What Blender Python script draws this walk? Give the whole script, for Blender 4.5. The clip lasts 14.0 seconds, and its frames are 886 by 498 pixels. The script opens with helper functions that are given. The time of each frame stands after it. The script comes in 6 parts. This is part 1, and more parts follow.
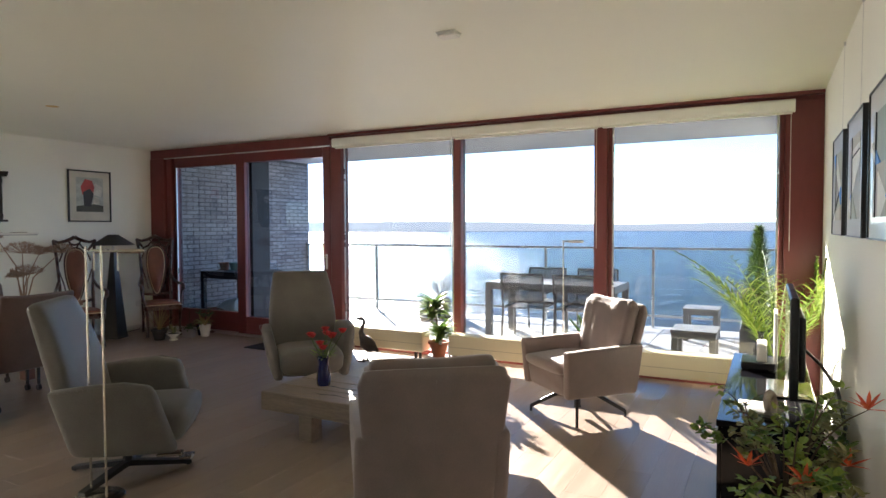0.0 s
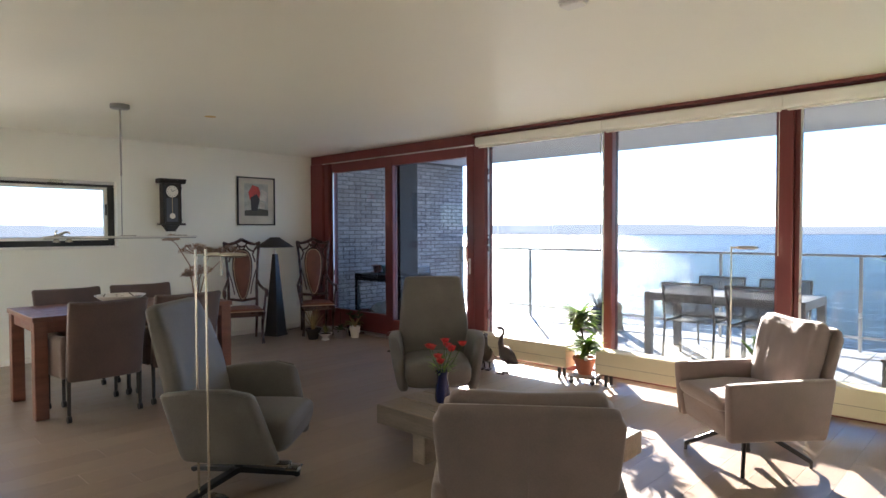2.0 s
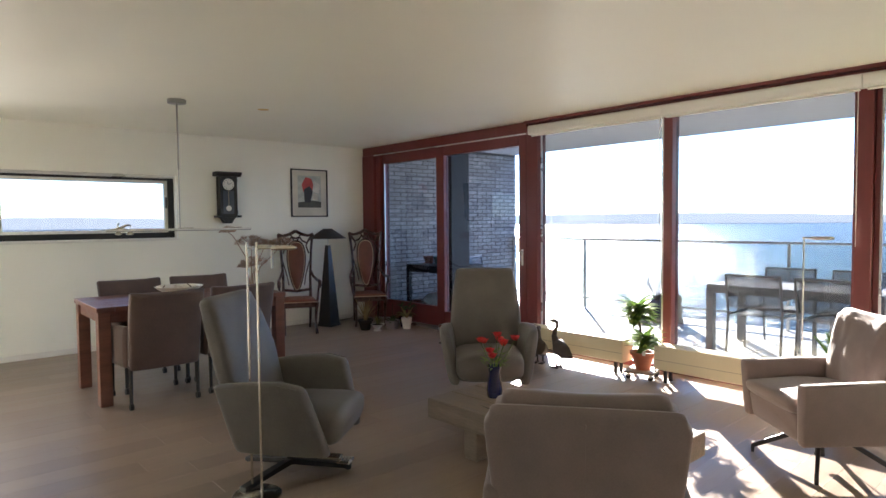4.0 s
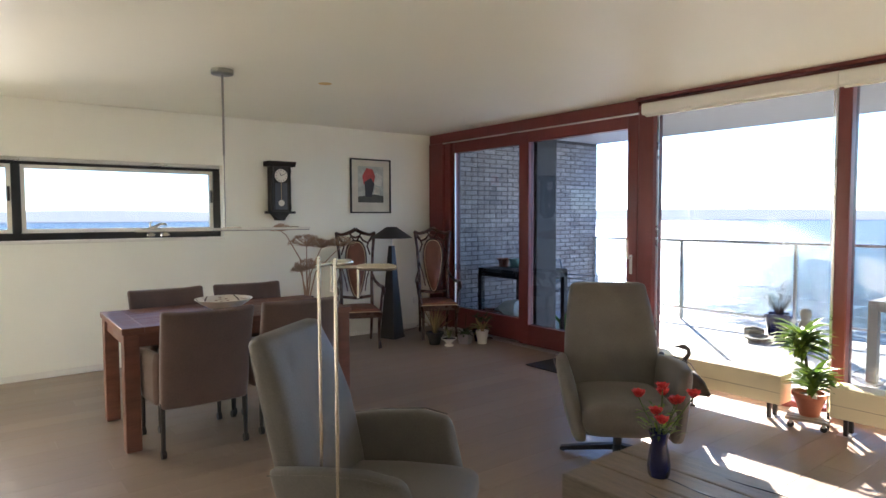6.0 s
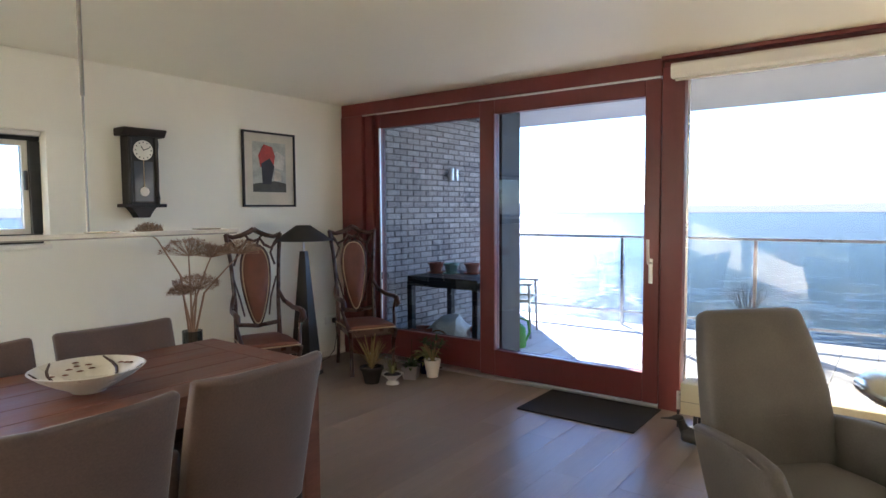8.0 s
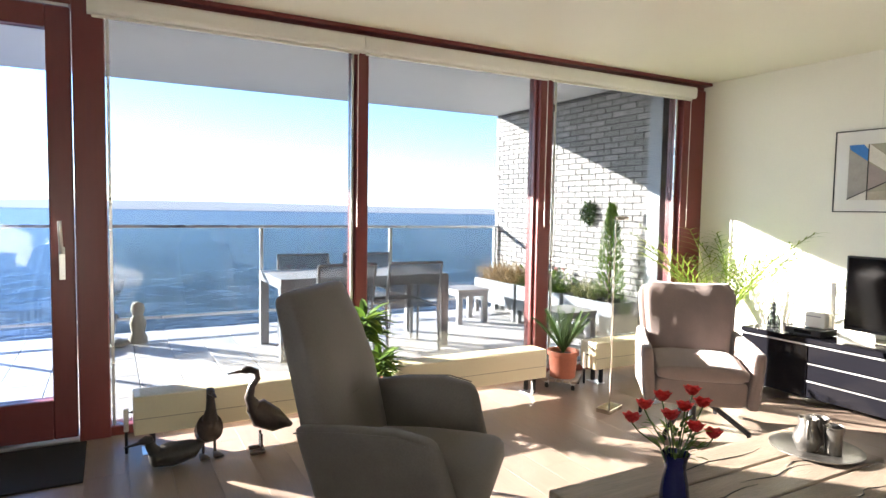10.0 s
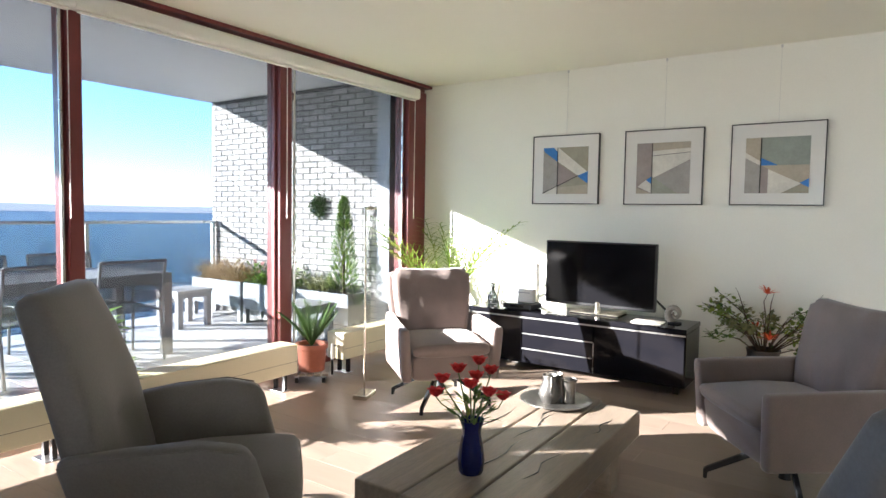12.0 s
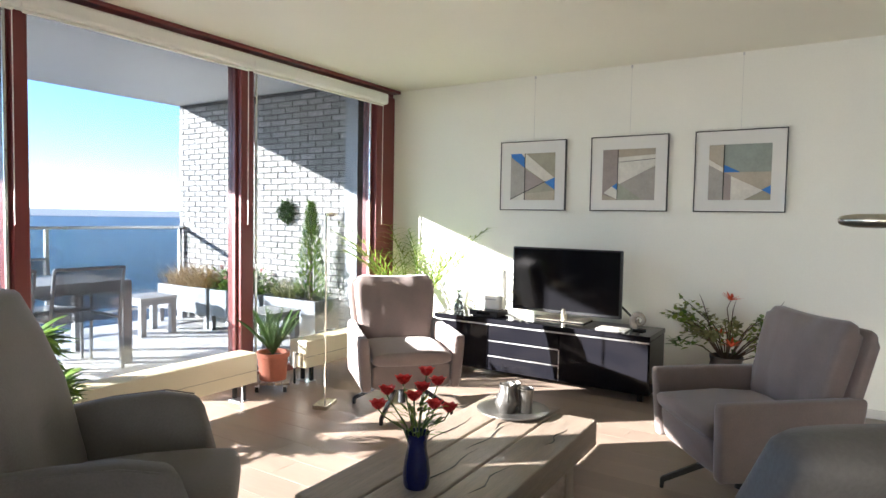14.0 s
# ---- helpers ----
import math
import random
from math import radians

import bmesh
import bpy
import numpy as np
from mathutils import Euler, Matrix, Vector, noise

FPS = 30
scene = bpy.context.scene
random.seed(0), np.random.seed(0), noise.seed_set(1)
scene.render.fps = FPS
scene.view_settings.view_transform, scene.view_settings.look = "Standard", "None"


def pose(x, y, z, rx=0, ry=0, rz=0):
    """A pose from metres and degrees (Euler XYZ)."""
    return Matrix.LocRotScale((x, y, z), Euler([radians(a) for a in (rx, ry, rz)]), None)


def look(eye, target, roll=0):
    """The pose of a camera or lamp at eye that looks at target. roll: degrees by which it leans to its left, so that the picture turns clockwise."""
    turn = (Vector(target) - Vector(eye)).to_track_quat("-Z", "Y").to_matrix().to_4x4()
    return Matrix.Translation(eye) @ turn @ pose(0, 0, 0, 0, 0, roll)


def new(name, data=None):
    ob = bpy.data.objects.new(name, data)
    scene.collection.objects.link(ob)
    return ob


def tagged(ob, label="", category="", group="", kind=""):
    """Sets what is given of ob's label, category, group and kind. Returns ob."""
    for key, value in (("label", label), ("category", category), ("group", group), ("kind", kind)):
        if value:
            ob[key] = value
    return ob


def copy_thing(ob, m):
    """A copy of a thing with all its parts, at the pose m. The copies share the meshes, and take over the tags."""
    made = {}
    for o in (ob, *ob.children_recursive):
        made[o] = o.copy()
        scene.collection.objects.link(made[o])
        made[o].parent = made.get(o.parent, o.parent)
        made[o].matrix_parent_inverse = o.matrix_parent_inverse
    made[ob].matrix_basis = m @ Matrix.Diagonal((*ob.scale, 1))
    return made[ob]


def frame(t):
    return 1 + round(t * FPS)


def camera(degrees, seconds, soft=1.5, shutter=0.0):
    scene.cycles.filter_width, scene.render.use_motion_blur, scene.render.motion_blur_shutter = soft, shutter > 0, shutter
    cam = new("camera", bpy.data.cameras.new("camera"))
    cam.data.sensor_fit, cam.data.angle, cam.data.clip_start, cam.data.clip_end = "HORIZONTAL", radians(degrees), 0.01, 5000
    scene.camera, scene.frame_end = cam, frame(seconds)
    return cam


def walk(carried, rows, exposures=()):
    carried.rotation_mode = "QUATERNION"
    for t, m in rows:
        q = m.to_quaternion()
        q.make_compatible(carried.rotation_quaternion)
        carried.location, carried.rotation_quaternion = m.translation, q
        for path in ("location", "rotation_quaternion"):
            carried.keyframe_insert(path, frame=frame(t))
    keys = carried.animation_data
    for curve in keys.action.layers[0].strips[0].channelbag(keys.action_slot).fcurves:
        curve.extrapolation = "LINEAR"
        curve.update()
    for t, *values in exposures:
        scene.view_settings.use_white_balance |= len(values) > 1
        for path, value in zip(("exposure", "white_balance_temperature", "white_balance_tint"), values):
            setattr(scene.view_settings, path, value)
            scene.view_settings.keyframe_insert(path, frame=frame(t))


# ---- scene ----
cam = camera(71.2, 14.0)
PATH = [
    (0, (7.787, -5.934, 1.408), (6.857, -4.165, 1.337), -0.2),
    (0.5, (7.741, -5.682, 1.439), (6.681, -3.988, 1.362), -0.2),
    (1, (7.746, -5.431, 1.426), (6.565, -3.818, 1.363), -0.4),
    (1.5, (7.736, -5.351, 1.403), (6.437, -3.832, 1.35), -0.2),
    (2, (7.781, -5.388, 1.41), (6.403, -3.939, 1.35), -0.2),
    (2.5, (7.791, -5.379, 1.41), (6.367, -3.976, 1.342), -0.2),
    (5, (7.462, -5.213, 1.421), (5.923, -3.938, 1.322), -0.2),
    (5.5, (7.036, -5.1, 1.421), (5.468, -3.862, 1.319), 0.1),
    (6, (6.587, -4.908, 1.454), (5.005, -3.689, 1.347), -0.2),
    (6.5, (6.102, -4.79, 1.43), (4.524, -3.565, 1.327), -0.2),
    (7, (5.591, -4.641, 1.448), (4.022, -3.405, 1.337), -0.3),
    (7.5, (5.056, -4.601, 1.42), (3.577, -3.258, 1.321), -0.1),
    (8, (4.568, -4.51, 1.453), (3.38, -2.906, 1.326), -0.4),
    (8.5, (4.21, -4.452, 1.403), (3.505, -2.584, 1.28), 0.5),
    (9, (3.83, -4.296, 1.393), (3.771, -2.303, 1.249), 0.6),
    (9.2, (3.703, -4.226, 1.382), (3.874, -2.238, 1.24), 0.7),
    (11.3, (3.134, -3.704, 1.268), (4.713, -2.483, 1.139), 0.8),
    (11.5, (3.123, -3.695, 1.283), (4.731, -2.512, 1.15), 0.8),
    (12, (3.124, -3.686, 1.267), (4.778, -2.567, 1.148), 0.9),
    (12.5, (3.131, -3.696, 1.281), (4.81, -2.616, 1.164), 1.1),
    (13, (3.14, -3.738, 1.292), (4.83, -2.675, 1.181), 1.0),
    (13.5, (3.191, -3.79, 1.283), (4.889, -2.739, 1.179), 0.9),
    (14, (3.244, -3.77, 1.278), (4.93, -2.697, 1.176), 1.0),
]
EXPOSURES = [(0.0, 4.1, 6500, 13), (2.5, 4.25, 6450, 14), (5.0, 4.3, 6500, 14), (7.5, 4.6, 6750, 15), (8.5, 4.6, 6750, 14), (9.2, 4.45, 6700, 14), (11.3, 4.2, 5950, 12), (14.0, 4.2, 5950, 12)]
walk(cam, [(t, look(eye, target, roll)) for t, eye, target, roll in PATH], EXPOSURES)
# ---- light ----
SUN_AZ, SUN_EL = radians(41.5), radians(15.8)
sun_dir = Vector((-math.sin(SUN_AZ) * math.cos(SUN_EL), math.cos(SUN_AZ) * math.cos(SUN_EL), math.sin(SUN_EL)))
world = bpy.data.worlds.new("world")
scene.world = world
world.use_nodes = True
wn = world.node_tree
sky = wn.nodes.new("ShaderNodeTexSky")
sky.sky_type, sky.sun_disc = "NISHITA", False
sky.sun_elevation, sky.sun_rotation = SUN_EL, -SUN_AZ
sky.air_density, sky.dust_density, sky.ozone_density = 0.68, 0.05, 3.2
wn.links.new(sky.outputs[0], wn.nodes["Background"].inputs[0])
wn.nodes["Background"].inputs[1].default_value = 0.064
sun = new("sun", bpy.data.lights.new("sun", "SUN"))
sun.data.energy, sun.data.angle, sun.data.color = 2.9, radians(0.53), (1.0, 0.93, 0.83)
sun.matrix_world = look(sun_dir * 50, (0, 0, 0))
# the sky's light through the south bay of the strip window
bay = new("strip_window_light", bpy.data.lights.new("strip_window_light", "AREA"))
bay.data.shape, bay.data.size, bay.data.size_y = "RECTANGLE", 1.45, 0.5
bay.data.energy, bay.data.color, bay.data.spread = 1.6, (1.0, 0.97, 0.92), radians(110)
bay.matrix_world = look((-0.09, -5.6, 1.62), (3.0, -5.5, 1.62))


# ---- materials ----
def mat(name, col, rough=0.5, metal=0.0, var=0.15, scale=4.0, fine=80.0, bump=0.05, stretch=(1, 1, 1), rand=0.0, coat=0.0, sheen=0.0, spec=0.5, rvar=0.08):
    m = bpy.data.materials.new(name)
    m.use_nodes = True
    t = m.node_tree
    N, L = t.nodes.new, t.links.new
    b = t.nodes["Principled BSDF"]
    b.inputs["Roughness"].default_value, b.inputs["Metallic"].default_value = rough, metal
    b.inputs["Coat Weight"].default_value, b.inputs["Sheen Weight"].default_value = coat, sheen
    b.inputs["Specular IOR Level"].default_value = spec
    tc, mp = N("ShaderNodeTexCoord"), N("ShaderNodeMapping")
    mp.inputs["Scale"].default_value = stretch
    L(tc.outputs["Object"], mp.inputs[0])
    a, f = N("ShaderNodeTexNoise"), N("ShaderNodeTexNoise")
    a.inputs["Scale"].default_value, f.inputs["Scale"].default_value = scale, fine
    a.inputs["Detail"].default_value, f.inputs["Detail"].default_value = 4, 3
    off = None
    if rand:
        oi = N("ShaderNodeObjectInfo")
        va = N("ShaderNodeVectorMath")
        va.operation = "MULTIPLY_ADD"
        va.inputs[1].default_value = (37.0, 17.0, 11.0)
        L(oi.outputs["Random"], va.inputs[0]), L(mp.outputs[0], va.inputs[2])
        L(va.outputs[0], a.inputs["Vector"]), L(va.outputs[0], f.inputs["Vector"])
        off = oi
    else:
        L(mp.outputs[0], a.inputs["Vector"]), L(mp.outputs[0], f.inputs["Vector"])
    s = N("ShaderNodeMath")
    s.operation = "MULTIPLY_ADD"
    s.inputs[1].default_value = 0.5
    L(f.outputs["Fac"], s.inputs[0]), L(a.outputs["Fac"], s.inputs[2])
    r = N("ShaderNodeMapRange")
    r.inputs["From Min"].default_value, r.inputs["From Max"].default_value = 0.45, 1.05
    r.inputs["To Min"].default_value, r.inputs["To Max"].default_value = 1 - var, 1 + var
    L(s.outputs[0], r.inputs["Value"])
    val = r.outputs[0]
    if rand:
        q = N("ShaderNodeMapRange")
        q.inputs["To Min"].default_value, q.inputs["To Max"].default_value = 1 - rand, 1 + rand
        L(off.outputs["Random"], q.inputs["Value"])
        p = N("ShaderNodeMath")
        p.operation = "MULTIPLY"
        L(val, p.inputs[0]), L(q.outputs[0], p.inputs[1])
        val = p.outputs[0]
    c = N("ShaderNodeVectorMath")
    c.operation = "SCALE"
    c.inputs[0].default_value = col
    L(val, c.inputs["Scale"]), L(c.outputs[0], b.inputs["Base Color"])
    rr = N("ShaderNodeMapRange")
    rr.inputs["From Min"].default_value, rr.inputs["From Max"].default_value = 0.3, 0.7
    rr.inputs["To Min"].default_value, rr.inputs["To Max"].default_value = max(0.02, rough - rvar), min(1, rough + rvar)
    L(a.outputs["Fac"], rr.inputs["Value"]), L(rr.outputs[0], b.inputs["Roughness"])
    if bump:
        bp = N("ShaderNodeBump")
        bp.inputs["Strength"].default_value, bp.inputs["Distance"].default_value = bump, 0.01
        L(f.outputs["Fac"], bp.inputs["Height"]), L(bp.outputs[0], b.inputs["Normal"])
    return m


def glass_mat(name, tint, sheen=0.042):
    m = bpy.data.materials.new(name)
    m.use_nodes = True
    t = m.node_tree
    t.nodes.remove(t.nodes["Principled BSDF"])
    tr, gl, mx, fr = (t.nodes.new("ShaderNode" + k) for k in ("BsdfTransparent", "BsdfGlossy", "MixShader", "LayerWeight"))
    tr.inputs[0].default_value = (*tint, 1)
    gl.inputs["Roughness"].default_value = 0.0
    fr.inputs[0].default_value = 0.5
    pw, ml = t.nodes.new("ShaderNodeMath"), t.nodes.new("ShaderNodeMath")
    pw.operation, pw.inputs[1].default_value = "POWER", 5.0
    ml.operation, ml.inputs[1].default_value, ml.inputs[2].default_value = "MULTIPLY_ADD", 0.9, sheen
    t.links.new(fr.outputs["Facing"], pw.inputs[0]), t.links.new(pw.outputs[0], ml.inputs[0])
    t.links.new(ml.outputs[0], mx.inputs[0]), t.links.new(tr.outputs[0], mx.inputs[1]), t.links.new(gl.outputs[0], mx.inputs[2])
    t.links.new(mx.outputs[0], t.nodes["Material Output"].inputs[0])
    return m


def leafy(name, col, col2, rough=0.45):
    m = bpy.data.materials.new(name)
    m.use_nodes = True
    t = m.node_tree
    b = t.nodes["Principled BSDF"]
    g, mx, ns, ad = (t.nodes.new("ShaderNode" + k) for k in ("NewGeometry", "Mix", "TexNoise", "Math"))
    mx.data_type = "RGBA"
    mx.inputs[6].default_value, mx.inputs[7].default_value = (*col, 1), (*col2, 1)
    ns.inputs["Scale"].default_value = 30
    ad.operation = "MULTIPLY"
    t.links.new(g.outputs["Random Per Island"], ad.inputs[0]), t.links.new(ns.outputs["Fac"], ad.inputs[1])
    ad2 = t.nodes.new("ShaderNodeMath")
    ad2.operation, ad2.inputs[1].default_value = "MULTIPLY", 1.8
    t.links.new(ad.outputs[0], ad2.inputs[0]), t.links.new(ad2.outputs[0], mx.inputs[0])
    t.links.new(mx.outputs[2], b.inputs["Base Color"])
    b.inputs["Roughness"].default_value = rough
    tl, ms = t.nodes.new("ShaderNodeBsdfTranslucent"), t.nodes.new("ShaderNodeMixShader")
    ms.inputs[0].default_value = 0.3
    t.links.new(mx.outputs[2], tl.inputs[0])
    t.links.new(b.outputs[0], ms.inputs[1]), t.links.new(tl.outputs[0], ms.inputs[2])
    t.links.new(ms.outputs[0], t.nodes["Material Output"].inputs[0])
    return m


M = {
    "wall": mat("cream_wall", (0.88, 0.875, 0.79), 0.8, var=0.04, scale=1.2, fine=120, bump=0.06),
    "ceil": mat("cream_ceiling", (0.87, 0.855, 0.73), 0.5, var=0.03, scale=0.8, fine=150, bump=0.03, rvar=0.05),
    "plank": mat("oak_vinyl", (0.275, 0.21, 0.164), 0.34, spec=0.55, var=0.15, scale=1.6, fine=22, bump=0.03, stretch=(9, 0.5, 1), rand=0.1, rvar=0.06),
    "joint": mat("dark_joint", (0.12, 0.09, 0.07), 0.9),
    "red": mat("red_brown_paint", (0.158, 0.032, 0.031), 0.36, var=0.14, scale=3, fine=40, bump=0.05, stretch=(1, 1, 0.2)),
    "white": mat("white_paint", (0.8, 0.78, 0.72), 0.5, var=0.04),
    "cream": mat("cream_enamel", (0.72, 0.66, 0.47), 0.38, var=0.05, scale=2, bump=0.02),
    "fabric": mat("white_blind_cloth", (0.78, 0.77, 0.73), 0.7, var=0.03),
    "alu": mat("brushed_aluminium", (0.62, 0.62, 0.61), 0.32, 1.0, var=0.08, fine=200, bump=0.02),
    "steel": mat("satin_steel", (0.3, 0.29, 0.27), 0.35, 0.9, var=0.06),
    "outer": mat("dark_outer_panel", (0.02, 0.023, 0.022), 0.6, var=0.1),
    "chrome": mat("satin_chrome", (0.6, 0.56, 0.48), 0.22, 1.0, var=0.06, fine=100, bump=0.0),
    "dark": mat("dark_grey_metal", (0.03, 0.032, 0.035), 0.4, 0.6, var=0.1),
    "black": mat("black_plastic", (0.012, 0.012, 0.013), 0.35, var=0.1),
    "gloss": mat("black_gloss_lacquer", (0.006, 0.006, 0.008), 0.08, var=0.1, bump=0.0, rvar=0.02, spec=0.2),
    "glass": glass_mat("window_glass", (0.57, 0.59, 0.6), 0.026),
    "dglass": glass_mat("door_glass", (0.64, 0.69, 0.77)),
    "rglass": glass_mat("rail_glass", (0.9, 0.95, 0.95), 0.02),
    "greyleather": mat("grey_green_leather", (0.128, 0.117, 0.106), 0.58, spec=0.35, var=0.2, scale=5, fine=140, bump=0.12, sheen=0.1),
    "taupe": mat("taupe_suede", (0.205, 0.158, 0.142), 0.8, var=0.16, scale=7, fine=160, bump=0.12, sheen=0.35),
    "brown": mat("brown_suede", (0.102, 0.062, 0.05), 0.75, var=0.28, scale=6, fine=120, bump=0.12, sheen=0.3),
    "beam": mat("weathered_oak_beam", (0.25, 0.2, 0.155), 0.42, var=0.32, scale=5, fine=40, bump=0.25, stretch=(0.6, 6, 6), rand=0.08),
    "teak": mat("teak_table", (0.165, 0.064, 0.042), 0.46, var=0.3, scale=4, fine=35, bump=0.08, stretch=(5, 0.6, 5), rand=0.1, coat=0.04),
    "mahog": mat("dark_mahogany", (0.055, 0.02, 0.014), 0.3, var=0.25, scale=10, fine=60, bump=0.04, coat=0.25),
    "tan": mat("tan_leather", (0.17, 0.055, 0.032), 0.5, var=0.18, scale=12, fine=120, bump=0.06),
    "gold": mat("pale_braid", (0.55, 0.42, 0.28), 0.6),
    "blackwood": mat("black_stained_wood", (0.014, 0.011, 0.01), 0.5, var=0.3, scale=8),
    "terra": mat("terracotta", (0.36, 0.12, 0.07), 0.75, var=0.16, scale=9, bump=0.1),
    "soil": mat("potting_soil", (0.03, 0.022, 0.015), 0.95, var=0.4, fine=60, bump=0.6),
    "blue": mat("cobalt_glaze", (0.008, 0.012, 0.075), 0.15, var=0.2, coat=0.4),
    "pewter": mat("pewter", (0.2, 0.192, 0.178), 0.38, 0.9, var=0.15, scale=15, bump=0.05),
    "ceramic": mat("white_ceramic", (0.75, 0.72, 0.66), 0.3, var=0.06),
    "lilac": mat("grey_lilac_ceramic", (0.3, 0.27, 0.29), 0.5, var=0.1),
    "matt": mat("charcoal_doormat", (0.022, 0.021, 0.021), 0.95, var=0.3, fine=300, bump=0.5),
    "deck": mat("grey_concrete_tile", (0.58, 0.57, 0.56), 0.55, var=0.14, scale=3, fine=60, bump=0.06, rand=0.07),
    "brick": mat("grey_brick", (0.38, 0.37, 0.355), 0.85, var=0.2, scale=14, fine=90, bump=0.4, rand=0.22),
    "mortar": mat("grey_mortar", (0.105, 0.103, 0.1), 0.95, var=0.12, bump=0.2),
    "concrete": mat("pale_concrete", (0.75, 0.745, 0.73), 0.8, var=0.06, scale=1.5, bump=0.06),
    "greymetal": mat("grey_powder_coat", (0.285, 0.294, 0.304), 0.45, 0.2, var=0.08),
    "greytop": mat("grey_slatted_top", (0.4, 0.4, 0.39), 0.5, var=0.12, stretch=(1, 8, 8)),
    "zinc": mat("dull_zinc", (0.2, 0.215, 0.23), 0.5, 0.3, var=0.15),
    "leaf": leafy("green_leaf", (0.045, 0.11, 0.02), (0.2, 0.3, 0.04)),
    "leafdark": leafy("dark_green_leaf", (0.02, 0.05, 0.015), (0.07, 0.12, 0.03)),
    "leafpalm": leafy("yellow_green_palm_leaf", (0.1, 0.19, 0.02), (0.32, 0.38, 0.06)),
    "leafgrey": leafy("grey_green_leaf", (0.13, 0.15, 0.06), (0.34, 0.34, 0.14)),
    "straw": leafy("straw_grass", (0.25, 0.17, 0.07), (0.5, 0.36, 0.17)),
    "dry": leafy("dried_umbel", (0.33, 0.2, 0.13), (0.58, 0.4, 0.28)),
    "petal": leafy("red_petal", (0.6, 0.025, 0.03), (0.85, 0.09, 0.08)),
    "petalorange": leafy("orange_petal", (0.6, 0.06, 0.02), (0.75, 0.16, 0.05)),
    "petalpink": leafy("pale_pink_petal", (0.6, 0.3, 0.3), (0.75, 0.55, 0.5)),
    "stem": mat("brown_stem", (0.07, 0.045, 0.025), 0.8, var=0.3, fine=60, bump=0.2),
    "greenstem": mat("green_stem", (0.07, 0.12, 0.03), 0.6, var=0.2),
}


# ---- mesh helpers ----
def part(name, bm, material, parent=None, label="", smooth=None):
    me = bpy.data.meshes.new(name)
    bmesh.ops.recalc_face_normals(bm, faces=bm.faces)
    if smooth is not None:
        for f in bm.faces:
            f.smooth = True
        for e in bm.edges:
            if len(e.link_faces) == 2 and e.calc_face_angle(0) > radians(smooth):
                e.smooth = False
    bm.to_mesh(me)
    bm.free()
    me.materials.append(M[material] if isinstance(material, str) else material)
    ob = new(name, me)
    if name == "pane":
        ob.visible_shadow = False
    if parent:
        ob.parent = parent
    if label:
        ob["label"] = label
    return ob


def thing(name, label, category, m=None, group="", kind=""):
    ob = new(name)
    ob.empty_display_size = 0.1
    ob.matrix_basis = m or Matrix()
    return tagged(ob, label, category, group, kind)


def box(bm, x0, x1, y0, y1, z0, z1, bev=0.0, seg=2, m=None):
    vs = [bm.verts.new((x, y, z)) for z in (z0, z1) for x, y in ((x0, y0), (x1, y0), (x1, y1), (x0, y1))]
    fs = [bm.faces.new([vs[i] for i in q]) for q in ((3, 2, 1, 0), (4, 5, 6, 7), (0, 1, 5, 4), (1, 2, 6, 5), (2, 3, 7, 6), (3, 0, 4, 7))]
    if m:
        for v in vs:
            v.co = m @ v.co
    if bev:
        es = {e for f in fs for e in f.edges}
        bmesh.ops.bevel(bm, geom=list(es), offset=bev, segments=seg, affect="EDGES", profile=0.5)
    return bm


def B(*a, **k):
    return box(bmesh.new(), *a, **k)


def prism(bm, poly, axis, a, b, bev=0.0, seg=2):
    """Extrudes a polygon between a and b along axis; the polygon's pairs are the two other axes in order."""
    def put(p, w):
        return {"x": (w, p[0], p[1]), "y": (p[0], w, p[1]), "z": (p[0], p[1], w)}[axis]
    lo, hi = [bm.verts.new(put(p, a)) for p in poly], [bm.verts.new(put(p, b)) for p in poly]
    fs = [bm.faces.new(lo[::-1]), bm.faces.new(hi)]
    n = len(poly)
    fs += [bm.faces.new((lo[i], lo[(i + 1) % n], hi[(i + 1) % n], hi[i])) for i in range(n)]
    if bev:
        bmesh.ops.bevel(bm, geom=list({e for f in fs for e in f.edges}), offset=bev, segments=seg, affect="EDGES", profile=0.5)
    return bm


def loft(bm, rings, closed=True):
    vs = [[bm.verts.new(p) for p in r] for r in rings]
    n = len(vs[0])
    for a, b in zip(vs, vs[1:]):
        for i in range(n if closed else n - 1):
            bm.faces.new((a[i], a[(i + 1) % n], b[(i + 1) % n], b[i]))
    if closed:
        bm.faces.new(vs[0][::-1]), bm.faces.new(vs[-1])
    return bm


def tube(bm, pts, r, n=8):
    """A round bar through the points; r is one radius or one for each point."""
    pts = [Vector(p) for p in pts]
    rs = r if isinstance(r, (list, tuple)) else [r] * len(pts)
    rings, up = [], None
    for i, p in enumerate(pts):
        d = (pts[min(i + 1, len(pts) - 1)] - pts[max(i - 1, 0)]).normalized()
        if up is None:
            up = d.orthogonal().normalized()
        up = (up - d * up.dot(d)).normalized()
        w = d.cross(up)
        rings.append([p + (up * math.cos(2 * math.pi * k / n) + w * math.sin(2 * math.pi * k / n)) * rs[i] for k in range(n)])
    return loft(bm, rings)


def lathe(bm, prof, n=24, c=(0, 0)):
    return loft(bm, [[(c[0] + r * math.cos(2 * math.pi * k / n), c[1] + r * math.sin(2 * math.pi * k / n), z) for k in range(n)] for r, z in prof])


